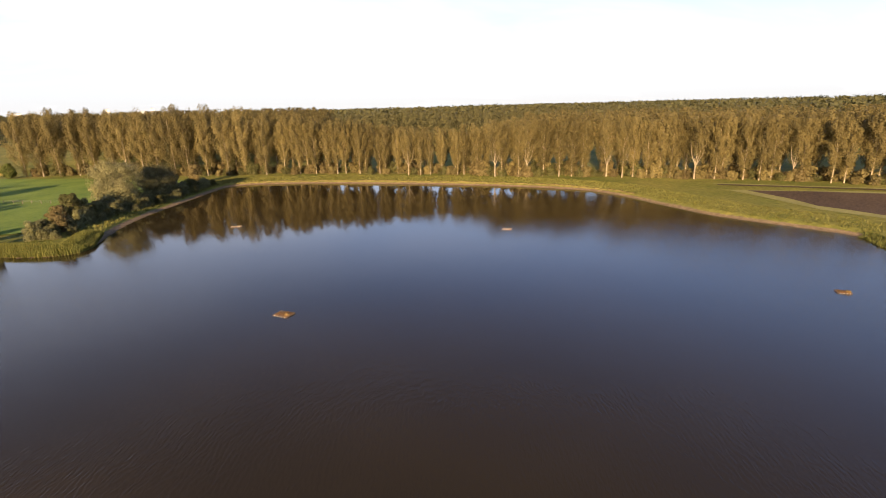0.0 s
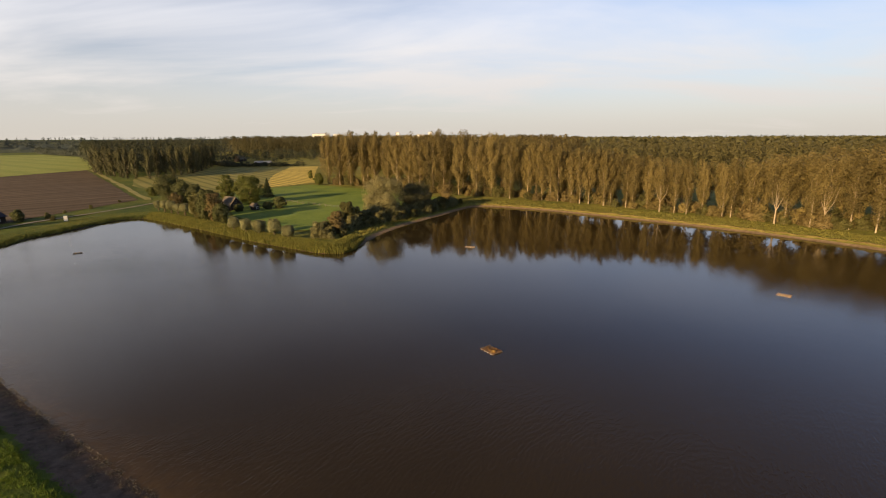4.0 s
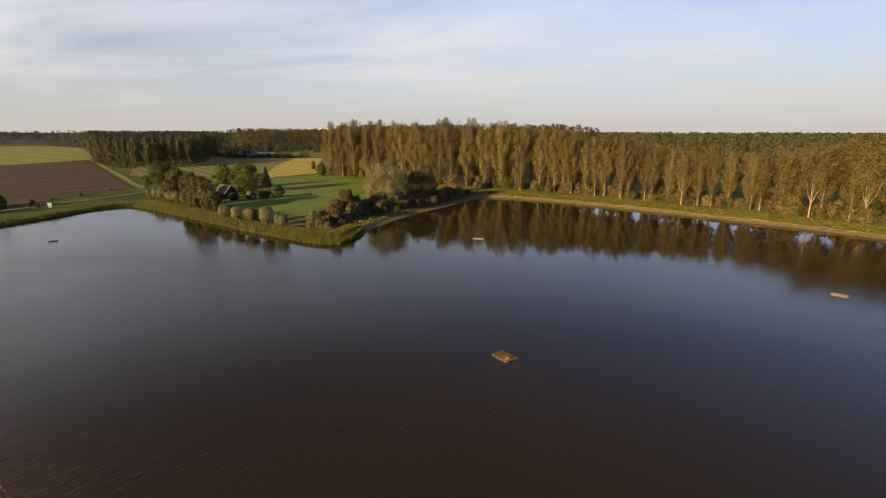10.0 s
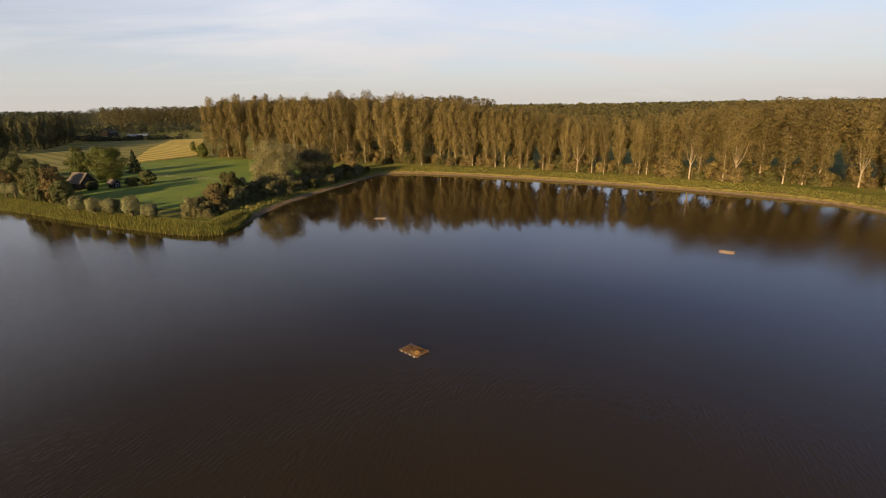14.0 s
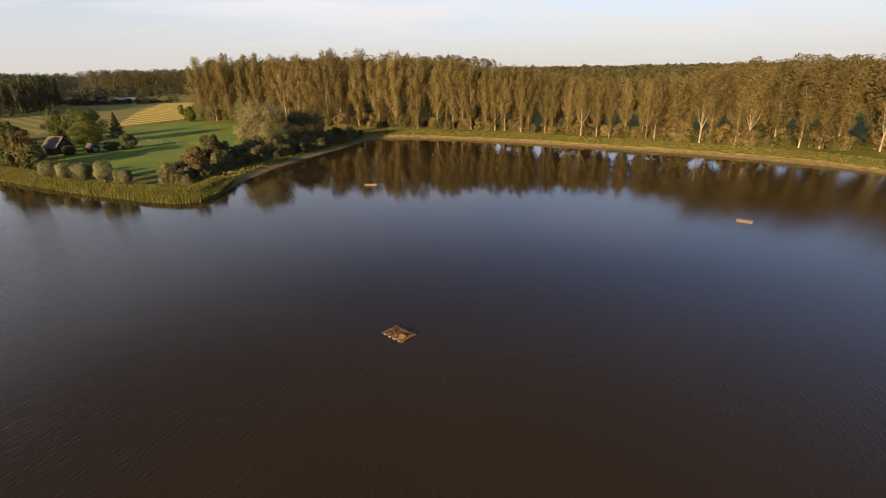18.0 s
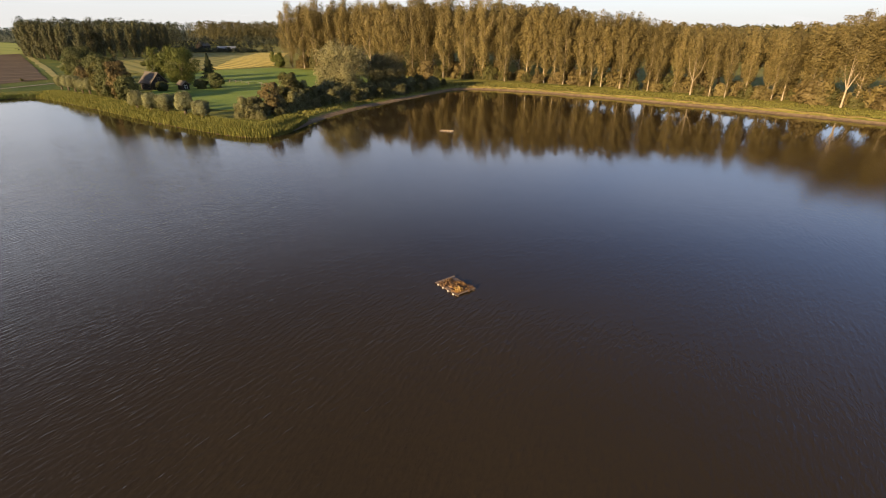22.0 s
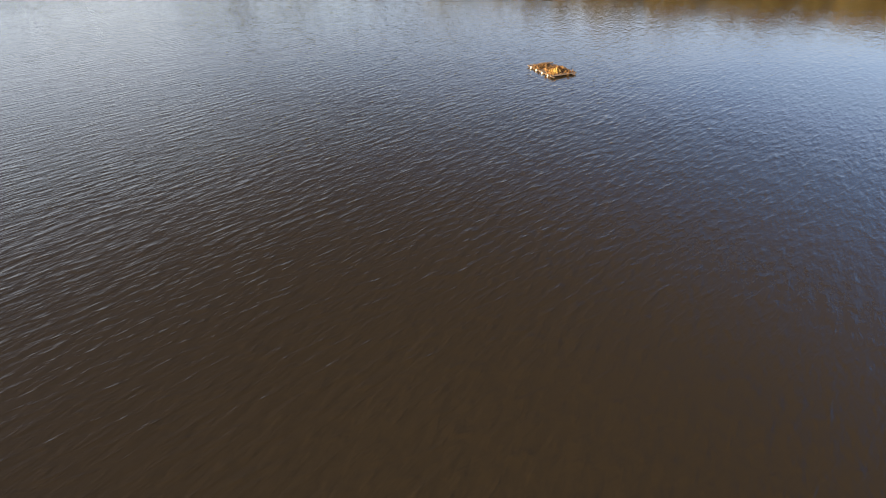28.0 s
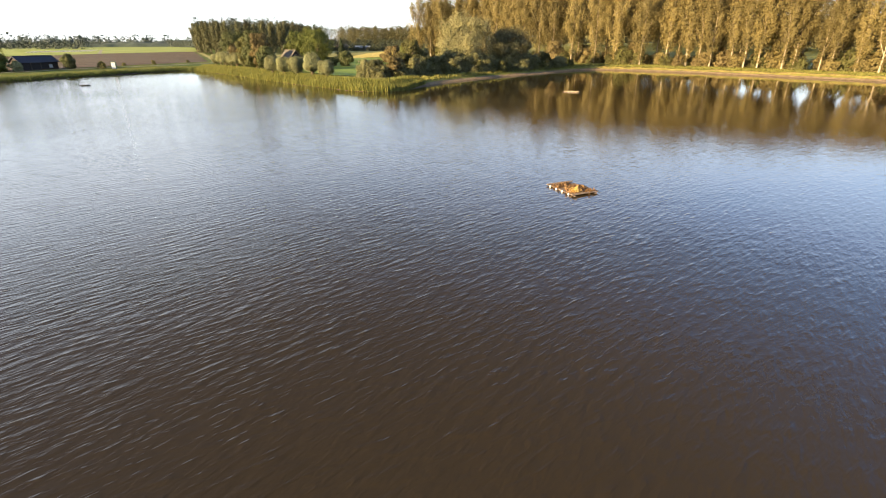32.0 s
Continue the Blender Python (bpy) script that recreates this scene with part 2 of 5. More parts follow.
M_FIELD = surface("far_grass", (0.19, 0.235, 0.045), (0.30, 0.335, 0.078), 0.02, 0.3, 0.95, 0.0)
# horizon woods: aerial haze is mixed into this grey-green
M_HAZED_CANOPY = surface("hazed_canopy", (0.036, 0.052, 0.042), (0.088, 0.108, 0.084), 0.02, 0.11, 0.95, 0.8, 0.16, bump_dist=3.0)
M_VERGE = surface("dry_verge_grass", (0.19, 0.19, 0.06), (0.33, 0.30, 0.11), 0.1, 1.1, 0.95, 0.3)
M_CLOD = surface("peat_clods", (0.03, 0.022, 0.016), (0.10, 0.074, 0.052), 1.5, 9, 0.8, 0.5)
M_TRACK = surface("track_gravel", (0.17, 0.155, 0.115), (0.31, 0.285, 0.22), 0.3, 4, 0.95, 0.3)
M_DARKFIELD = surface("dark_soil", (0.045, 0.028, 0.02), (0.12, 0.08, 0.05), 0.08, 0.9, 0.95, 0.4, 2, (0.4, 1.6, 1, radians(25)), bump_dist=0.15)


def striped(m, turn, width, dark):
    """Adds mown swaths: darker bands of the given width along the direction turn."""
    nt = m.node_tree
    bsdf = nt.nodes["Principled BSDF"]
    col = bsdf.inputs["Base Color"].links[0].from_socket
    g = nt.nodes.new("ShaderNodeNewGeometry")
    mp = nt.nodes.new("ShaderNodeMapping"); mp.vector_type = "TEXTURE"
    mp.inputs["Rotation"].default_value = (0, 0, radians(turn))
    nt.links.new(g.outputs["Position"], mp.inputs[0])
    w = nt.nodes.new("ShaderNodeTexWave")
    w.bands_direction = "Y"
    w.inputs["Scale"].default_value, w.inputs["Distortion"].default_value = 0.314 / width, 1.2
    w.inputs["Detail"].default_value, w.inputs["Detail Scale"].default_value = 3, 0.4
    nt.links.new(mp.outputs[0], w.inputs["Vector"])
    r = ramp_node(nt, w.outputs["Fac"], ((0.12, dark), (0.4, (1, 1, 1))))
    x = mix_node(nt, 1.0, col, r.outputs[0], "MULTIPLY")
    nt.links.new(x.outputs[0], bsdf.inputs["Base Color"])


striped(M_STUBBLE, 133, 5.0, (0.5, 0.56, 0.5))
striped(M_REGROWTH, 133, 7.0, (0.6, 0.7, 0.55))
striped(M_PLOUGH, 50, 9.0, (0.66, 0.66, 0.64))
striped(M_FIELD, 150, 30.0, (0.85, 0.9, 0.8))


def ground_material():
    """Grass on the land, wet mud and sand by height near the waterline."""
    m, nt, bsdf, N, L = principled("ground_grass_and_sand")
    g = N("ShaderNodeNewGeometry")
    pos = g.outputs["Position"]
    a, b, c = noise_node(nt, 0.045, 5, 0.6, pos), noise_node(nt, 0.9, 5, 0.7, pos), noise_node(nt, 5, 3, 0.7, pos)
    gr = ramp_node(nt, a.outputs["Fac"], ((0.35, (0.142, 0.158, 0.030)), (0.65, (0.275, 0.245, 0.062))))
    gw = ramp_node(nt, a.outputs["Fac"], ((0.35, (0.055, 0.095, 0.014)), (0.65, (0.130, 0.150, 0.026))))
    gf = ramp_node(nt, b.outputs["Fac"], ((0.3, (0.55, 0.6, 0.5)), (0.7, (1.25, 1.2, 1.1))))
    sand = ramp_node(nt, b.outputs["Fac"], ((0.3, (0.13, 0.092, 0.054)), (0.7, (0.31, 0.228, 0.140))))
    mud = ramp_node(nt, b.outputs["Fac"], ((0.3, (0.068, 0.046, 0.036)), (0.7, (0.175, 0.126, 0.096))))
    sep = N("ShaderNodeSeparateXYZ"); L(pos, sep.inputs[0])
    # the south-west and west shores are peaty mud, the wood's shore sand
    soil = N("ShaderNodeVectorMath"); soil.operation = "DOT_PRODUCT"; soil.inputs[1].default_value = (0.8, 0.6, 0)
    L(pos, soil.inputs[0])
    sr = N("ShaderNodeMapRange")
    sr.inputs["From Min"].default_value, sr.inputs["From Max"].default_value = -20.0, 20.0
    L(soil.outputs["Value"], sr.inputs["Value"])
    sd = mix_node(nt, sr.outputs[0], mud.outputs[0], sand.outputs[0])
    # lusher grass on that side too
    gmix = mix_node(nt, sr.outputs[0], gw.outputs[0], gr.outputs[0])
    grass = mix_node(nt, 1.0, gmix.outputs[0], gf.outputs[0], "MULTIPLY")
    wob = N("ShaderNodeMath"); wob.operation = "MULTIPLY_ADD"
    wob.inputs[1].default_value, wob.inputs[2].default_value = 0.5, -0.25
    L(b.outputs["Fac"], wob.inputs[0])
    ad = N("ShaderNodeMath"); ad.operation = "ADD"
    L(sep.outputs["Z"], ad.inputs[0]); L(wob.outputs[0], ad.inputs[1])
    edge = N("ShaderNodeMapRange")
    edge.inputs["From Min"].default_value, edge.inputs["From Max"].default_value = 0.42, 0.48
    L(ad.outputs[0], edge.inputs["Value"])
    col = mix_node(nt, edge.outputs[0], sd.outputs[0], grass.outputs[0])
    wet = N("ShaderNodeMapRange")
    wet.inputs["From Min"].default_value, wet.inputs["From Max"].default_value = 0.0, 0.2
    wet.inputs["To Min"].default_value, wet.inputs["To Max"].default_value = 0.62, 1.0
    L(sep.outputs["Z"], wet.inputs["Value"])
    cs = N("ShaderNodeVectorMath"); cs.operation = "SCALE"
    L(col.outputs[0], cs.inputs[0]); L(wet.outputs[0], cs.inputs["Scale"])
    L(cs.outputs[0], bsdf.inputs["Base Color"])
    bsdf.inputs["Roughness"].default_value = 0.92
    bsdf.inputs["Specular IOR Level"].default_value = 0.2
    bp = N("ShaderNodeBump"); bp.inputs["Strength"].default_value, bp.inputs["Distance"].default_value = 0.5, 0.2
    L(c.outputs["Fac"], bp.inputs["Height"]); L(bp.outputs[0], bsdf.inputs["Normal"])
    return m


def water_material():
    """Turbid peaty water under small wind ripples; calmer in the lee of the wood."""
    m, nt, bsdf, N, L = principled("lake_water")
    g = N("ShaderNodeNewGeometry")
    pos = g.outputs["Position"]
    silt = noise_node(nt, 0.03, 3, 0.5, pos)
    col = ramp_node(nt, silt.outputs["Fac"], ((0.3, WATER_DARK), (0.7, WATER_LIGHT)))
    # the peaty bottom shows where the water is shallow
    at = N("ShaderNodeAttribute"); at.attribute_name = "shallow"
    cloudy = noise_node(nt, 0.5, 3, 0.6, pos)
    sh = N("ShaderNodeMath"); sh.operation = "MULTIPLY"
    L(at.outputs["Fac"], sh.inputs[0]); L(cloudy.outputs["Fac"], sh.inputs[1])
    bed = mix_node(nt, sh.outputs[0], col.outputs[0], WATER_BED)
    L(bed.outputs[0], bsdf.inputs["Base Color"])
    bsdf.inputs["Roughness"].default_value = 0.03
    bsdf.inputs["IOR"].default_value = 1.36
    def turned(rot, long, short):
        """Crest-wise coordinates: x along the crests."""
        mp = N("ShaderNodeMapping"); mp.vector_type = "TEXTURE"
        mp.inputs["Rotation"].default_value = (0, 0, radians(rot))
        mp.inputs["Scale"].default_value = (long, short, 1)
        L(pos, mp.inputs[0])
        return mp.outputs[0]
    def times(socket, k):
        x = N("ShaderNodeMath"); x.operation = "MULTIPLY"; x.inputs[1].default_value = k
        L(socket, x.inputs[0])
        return x.outputs[0]
    def plus(a, b):
        x = N("ShaderNodeMath"); x.operation = "ADD"
        L(a, x.inputs[0]); L(b, x.inputs[1])
        return x.outputs[0]
    def crest(socket):
        """Sharpens the crests and flattens the troughs."""
        x = N("ShaderNodeMath"); x.operation = "POWER"; x.inputs[1].default_value = 2.6
        L(socket, x.inputs[0])
        return x.outputs[0]
    w1 = noise_node(nt, 1.0, 2, 0.5, turned(56, 0.8, 0.22), 0.35)
    w2 = noise_node(nt, 1.0, 2, 0.5, turned(72, 0.45, 0.16), 0.25)
    w3 = noise_node(nt, 1.0, 1, 0.5, turned(58, 2.6, 1.1), 0.2)
    # trains of short waves, in groups
    train = N("ShaderNodeTexWave"); train.bands_direction = "Y"
    for key, value in (("Scale", 0.64), ("Distortion", 7.0), ("Detail", 2.0), ("Detail Scale", 0.55), ("Detail Roughness", 0.6)):
        train.inputs[key].default_value = value
    L(turned(67, 1, 1), train.inputs["Vector"])
    group = noise_node(nt, 0.33, 2, 0.5, pos)
    gr = N("ShaderNodeMapRange")
    gr.inputs["From Min"].default_value, gr.inputs["From Max"].default_value = 0.38, 0.66
    L(group.outputs["Fac"], gr.inputs["Value"])
    tg = N("ShaderNodeMath"); tg.operation = "MULTIPLY"
    L(train.outputs["Fac"], tg.inputs[0]); L(gr.outputs[0], tg.inputs[1])
    waves = plus(plus(times(crest(w1.outputs["Fac"]), 0.9), times(w2.outputs["Fac"], 0.35)), plus(times(w3.outputs["Fac"], 0.4), times(tg.outputs[0], 0.17)))
    # gusts: where the wind reaches the surface
    gust = noise_node(nt, 0.018, 2, 0.5, pos)
    sep = N("ShaderNodeSeparateXYZ"); L(pos, sep.inputs[0])
    aside = N("ShaderNodeMath"); aside.operation = "SUBTRACT"; aside.inputs[1].default_value = 10.0
    L(sep.outputs["X"], aside.inputs[0])
    away = N("ShaderNodeMath"); away.operation = "ABSOLUTE"
    L(aside.outputs[0], away.inputs[0])
    lee = N("ShaderNodeMath"); lee.operation = "MULTIPLY_ADD"; lee.inputs[1].default_value = -0.35
    L(away.outputs[0], lee.inputs[0]); L(sep.outputs["Y"], lee.inputs[2])
    lr = N("ShaderNodeMapRange")
    lr.inputs["From Min"].default_value, lr.inputs["From Max"].default_value = 8.0, 42.0
    lr.inputs["To Min"].default_value, lr.inputs["To Max"].default_value = 1.0, 0.15
    L(lee.outputs[0], lr.inputs["Value"])
    gm = N("ShaderNodeMapRange")
    gm.inputs["From Min"].default_value, gm.inputs["From Max"].default_value = 0.35, 0.65
    gm.inputs["To Min"].default_value, gm.inputs["To Max"].default_value = 0.5, 1.15
    L(gust.outputs["Fac"], gm.inputs["Value"])
    k = N("ShaderNodeMath"); k.operation = "MULTIPLY"
    L(lr.outputs[0], k.inputs[0]); L(gm.outputs[0], k.inputs[1])
    k2 = N("ShaderNodeMath"); k2.operation = "MULTIPLY"; k2.inputs[1].default_value = RIPPLE
    L(k.outputs[0], k2.inputs[0])
    hgt = N("ShaderNodeMath"); hgt.operation = "MULTIPLY"
    L(waves, hgt.inputs[0]); L(k2.outputs[0], hgt.inputs[1])
    bp = N("ShaderNodeBump")
    bp.inputs["Strength"].default_value, bp.inputs["Distance"].default_value = 1.0, 1.0
    L(hgt.outputs[0], bp.inputs["Height"]); L(bp.outputs[0], bsdf.inputs["Normal"])
    return m


WATER_BED = (0.100, 0.062, 0.023)
WATER_DARK, WATER_LIGHT, RIPPLE = (0.0240, 0.0172, 0.0078), (0.0325, 0.0235, 0.0106), 0.036
M_GROUND, M_WATER = ground_material(), water_material()

# ================= mesh helpers =================
rng = np.random.default_rng(7)


def mesh_from(name, verts, faces, material, smooth=False):
    """A mesh from arrays of corners and of faces that all have the same number of corners."""
    verts, faces = np.asarray(verts, np.float32), np.asarray(faces, np.int32)
    me = bpy.data.meshes.new(name)
    k = faces.shape[1]
    me.vertices.add(len(verts)); me.vertices.foreach_set("co", verts.ravel())
    me.loops.add(faces.size); me.loops.foreach_set("vertex_index", faces.ravel())
    me.polygons.add(len(faces))
    me.polygons.foreach_set("loop_start", np.arange(len(faces), dtype=np.int32) * k)
    if smooth:
        me.polygons.foreach_set("use_smooth", np.ones(len(faces), bool))
    me.update(calc_edges=True)
    me.materials.append(material)
    return me


def under(name, me, parent, label=""):
    ob = new(name, me)
    ob.parent = parent
    return tagged(ob, label)


def part(name, bm, material, parent, label=""):
    me = bpy.data.meshes.new(name)
    bm.to_mesh(me); bm.free()
    me.materials.append(material)
    return under(name, me, parent, label)


def unit(v):
    return v / (np.linalg.norm(v, axis=1, keepdims=True) + 1e-9)


def leaves(centres, sizes, r, upright=0.0, slim=0.62, facing=None, loose=0.55):
    """A pointed spray of leaves at each place. facing: the way that each one looks, give or take loose."""
    c = np.asarray(centres)
    n = len(c)
    if facing is None:
        u = r.normal(size=(n, 3)); u[:, 2] = u[:, 2] * (1 - upright) + upright * 1.5
        u = unit(u)
        v = unit(np.cross(u, r.normal(size=(n, 3))))
    else:
        w = unit(np.asarray(facing) + loose * unit(r.normal(size=(n, 3))))
        a = r.normal(size=(n, 3)); a[:, 2] = a[:, 2] * (1 - upright) + upright * 1.5
        v = unit(np.cross(w, a))
        u = np.cross(v, w)
    s = np.asarray(sizes)[:, None] * 0.5
    bend = np.cross(u, v) * s * 0.25
    q = np.stack([c - u * s - v * s * slim + bend, c - u * s + v * s * slim + bend, c + u * s], 1)
    return q.reshape(-1, 3), np.arange(3 * n).reshape(-1, 3)


def tube(points, radii, sides=6):
    """A tapering limb along points."""
    points = np.asarray(points, float)
    vs = []
    for k, (p, rad) in enumerate(zip(points, radii)):
        d = points[min(k + 1, len(points) - 1)] - points[max(k - 1, 0)]
        d /= np.linalg.norm(d) + 1e-9
        a = np.cross(d, (0.3, 0.9, 0.1)); a /= np.linalg.norm(a)
        b = np.cross(d, a)
        ang = np.arange(sides) * 2 * np.pi / sides
        vs.append(p + rad * (np.cos(ang)[:, None] * a + np.sin(ang)[:, None] * b))
    fs = []
    for k in range(len(points) - 1):
        for j in range(sides):
            j2 = (j + 1) % sides
            fs.append((k * sides + j, k * sides + j2, (k + 1) * sides + j2, (k + 1) * sides + j))
    return np.concatenate(vs), np.array(fs)


def joined(pieces):
    vs, fs, n = [], [], 0
    for v, f in pieces:
        vs.append(v); fs.append(f + n); n += len(v)
    return np.concatenate(vs), np.concatenate(fs)


def puff(centre, radius, count, r, tall=1.0):
    """Leaf places in one clump, denser near its outside, and the way each looks outward."""
    d = unit(r.normal(size=(count, 3)))
    k = radius * r.uniform(0.35, 1.0, (count, 1)) ** 0.6
    return centre + d * k * np.array([1, 1, tall]), d


# ================= ground, lake =================
LAKE = [(-34, 57), (-39, 54.5), (-50, 60), (-66, 69.5), (-80, 79), (-93, 88), (-113, 101), (-125, 107), (-131, 99), (-130.5, 83),
        (-134, 68), (-130.5, 60), (-136, 52), (-130.5, 46), (-133, 38), (-123, 28), (-100, 13.5), (-77, -2), (-58.5, -13.4), (-45, -21.3), (-33, -28), (-23, -33), (-17.3, -43),
        (-15.5, -62), (-16, -90), (0, -118), (50, -122), (100, -100), (112, -60), (109, -29), (110.5, -23), (116, -18), (114, -8), (109, 6),
        (107.5, 18), (108.5, 36), (109, 51), (104, 63), (92, 77), (74, 94), (57, 108), (32, 127), (10, 139), (-2, 141.5),
        (-8, 131), (-15, 116), (-24, 99), (-30, 84), (-33, 69)]


def rounded(poly, times=2):
    p = np.array(poly, float)
    for _ in range(times):
        q = np.roll(p, -1, 0)
        p = np.stack([0.75 * p + 0.25 * q, 0.25 * p + 0.75 * q], 1).reshape(-1, 2)
    return p


LAKE_EDGE = rounded(LAKE, 2)


def inside(poly, x, y):
    hit = np.zeros(np.shape(x), bool)
    a, b = np.asarray(poly), np.roll(poly, -1, 0)
    for (x0, y0), (x1, y1) in zip(a, b):
        if y0 != y1:
            hit ^= ((y0 > y) != (y1 > y)) & (x < (x1 - x0) * (y - y0) / (y1 - y0) + x0)
    return hit


def shore_distance(x, y):
    """Metres from the waterline: over land above nought, over water below."""
    x, y = np.asarray(x, float), np.asarray(y, float)
    d = np.full(x.shape, 1e9)
    a, b = LAKE_EDGE, np.roll(LAKE_EDGE, -1, 0)
    for (x0, y0), (x1, y1) in zip(a, b):
        ux, uy = x1 - x0, y1 - y0
        k = np.clip(((x - x0) * ux + (y - y0) * uy) / (ux * ux + uy * uy + 1e-9), 0, 1)
        d = np.minimum(d, np.hypot(x - x0 - k * ux, y - y0 - k * uy))
    return np.where(inside(LAKE_EDGE, x, y), -d, d)


def land(x, y):
    """Height of the ground."""
    x, y = np.asarray(x, float), np.asarray(y, float)
    d = shore_distance(x, y)
    wob = 0.5 * np.sin(x * 0.31 + 1.3 * np.sin(y * 0.17)) + 0.5 * np.sin(y * 0.37 + x * 0.11)
    mud = np.clip((-15 - x) / 6, 0, 1) * np.clip((34 - y) / 12, 0, 1)
    width = 0.85 + 0.4 * wob + mud * 2.6
    beach = 0.30 * np.clip(d / width, 0, 1)
    rise = np.clip((d - width) / (2.5 - 1.3 * mud), 0, 1)
    z = beach + 0.65 * rise * rise * (3 - 2 * rise)
    z = z + np.clip((d - 6) / 20, 0, 1) * 0.08 * wob
    return np.where(d < 0, np.maximum(-1.4, d * 0.10), z)


def axis(lo, hi, step, far):
    core = np.arange(lo, hi + step / 2, step)
    out, s, v = [], step, core[-1]
    while v < far:
        s *= 1.22; v += s; out.append(v)
    left, s, v = [], step, core[0]
    while v > -far:
        s *= 1.22; v -= s; left.append(v)
    return np.array(left[::-1] + list(core) + out)


def build_ground():
    xs, ys = axis(-150, 130, 1.25, 4600), axis(-60, 155, 1.25, 4600)
    gx, gy = np.meshgrid(xs, ys)
    gz = land(gx, gy)
    nx, ny = len(xs), len(ys)
    i = np.arange(nx * ny).reshape(ny, nx)
    f = np.stack([i[:-1, :-1], i[:-1, 1:], i[1:, 1:], i[1:, :-1]], -1).reshape(-1, 4)
    v = np.stack([gx, gy, gz], -1).reshape(-1, 3)
    tagged(new("ground", mesh_from("ground", v, f, M_GROUND, True)), "flat grassy polder land with a sandy muddy lake shore", "ground", kind="structure")
    wx = np.r_[np.arange(-150, -52, 7.0), np.arange(-52, -8, 1.0), np.arange(-8, 136, 6.5)]
    wy = np.r_[np.arange(-130, -95, 7.0), np.arange(-95, -8, 1.0), np.arange(-8, 151, 6.5)]
    gx, gy = np.meshgrid(wx, wy)
    i = np.arange(gx.size).reshape(gx.shape)
    f = np.stack([i[:-1, :-1], i[:-1, 1:], i[1:, 1:], i[1:, :-1]], -1).reshape(-1, 4)
    me = mesh_from("water", np.stack([gx, gy, 0 * gx], -1).reshape(-1, 3), f, M_WATER, True)
    shallow = np.exp(np.minimum(shore_distance(gx, gy), 0) / 2.8) * ((gx < 0) & (gy < 0))
    me.attributes.new("shallow", "FLOAT", "POINT").data.foreach_set("value", shallow.ravel().astype(np.float32))
    tagged(new("water", me), "brown peaty lake water with small wind ripples", "water", kind="structure")


build_ground()


def bank_edge():
    """The low undercut edge of the turf along the wood's shore."""
    e = LAKE_EDGE
    d = np.roll(e, -1, 0) - np.roll(e, 1, 0)
    n = np.stack([-d[:, 1], d[:, 0]], 1) / np.hypot(*d.T)[:, None]
    if shore_distance(*(e + n)[:1].T)[0] < 0:
        n = -n
    runs = [k for k in range(len(e)) if e[k, 0] > -2 and e[k, 1] > 40]
    v, f = [], []
    pts = np.concatenate([np.stack([np.interp(np.linspace(0, 1, 7, False), (0, 1), (e[k, c] + n[k, c] * 2.1, e[k + 1, c] + n[k + 1, c] * 2.1)) for c in (0, 1)], 1) for k in runs[:-1]])
    for k, (x, y) in enumerate(pts):
        wob = 0.35 * math.sin(k * 1.27) + 0.2 * math.sin(k * 3.3 + 1)
        a, b = normal_step(pts, k)
        h = 0.34 + 0.12 * math.sin(k * 0.72)
        z = float(land(np.array([x]), np.array([y]))[0])
        for o, up in ((0, -0.1), (0.02, h), (0.7, h + 0.03), (1.3, -0.1)):
            v.append((x + a * (o + wob), y + b * (o + wob), z + up))
        if k:
            f += [(4 * k - 4 + q, 4 * k + q, 4 * k + q + 1, 4 * k - 3 + q) for q in range(3)]
    tagged(new("bank_edge", mesh_from("bank_edge", v, f, M_TURF)), "low undercut turf edge above the sandy shore", "bank", kind="structure")


def normal_step(pts, k):
    """The way from the lake at one point of a line."""
    d = pts[min(k + 1, len(pts) - 1)] - pts[max(k - 1, 0)]
    a = np.array([-d[1], d[0]]) / (np.hypot(*d) + 1e-9)
    return a if shore_distance(np.array([pts[k][0] + a[0]]), np.array([pts[k][1] + a[1]]))[0] > shore_distance(pts[k][:1], pts[k][1:])[0] else -a


M_TURF = surface("turf_edge", (0.085, 0.060, 0.026), (0.185, 0.160, 0.048), 0.5, 4, 0.95, 0.5)
bank_edge()


def field(name, corners, z, material, label, step=1.0):
    """A flat field laid on the land, its outline slightly uneven."""
    pts = []
    c = np.array(corners, float)
    for a, b in zip(c, np.roll(c, -1, 0)):
        n = max(2, int(np.hypot(*(b - a)) / 8))
        for k in range(n):
            p = a + (b - a) * k / n
            pts.append(p + rng.normal(size=2) * 0.35 * (k > 0))
    bm = bmesh.new()
    bm.faces.new([bm.verts.new((x, y, z)) for x, y in pts])
    bmesh.ops.triangulate(bm, faces=bm.faces[:])
    me = bpy.data.meshes.new(name)
    bm.to_mesh(me); bm.free()
    me.materials.append(material)
    return tagged(new(name, me), label, "field", kind="structure")


field("ploughed_field", [(-157, 66), (-160, 100), (-155, 150), (-337, 345), (-346, 262), (-333, 222), (-330, 60), (-300, 20), (-190, 40)], 1.10, M_PLOUGH, "brown ploughed field of bare soil")
field("grass_field", [(-338, 349), (-480, 560), (-700, 700), (-1100, 520), (-900, 200), (-430, 60), (-332, 60), (-335, 222), (-348, 262)], 1.12, M_FIELD, "pale green grass field beyond the ploughed soil")
field("stubble_field", [(-150, 172), (-118, 205), (-100, 236), (-118, 290), (-150, 400), (-215, 375), (-240, 272), (-200, 215)], 1.11, M_STUBBLE, "yellow stubble field with mowing stripes")
field("regrown_field", [(-151, 169), (-203, 213), (-243, 272), (-218, 378), (-172, 386), (-152, 300), (-122, 206)], 1.13, M_REGROWTH, "olive stubble field with green regrowth in stripes")
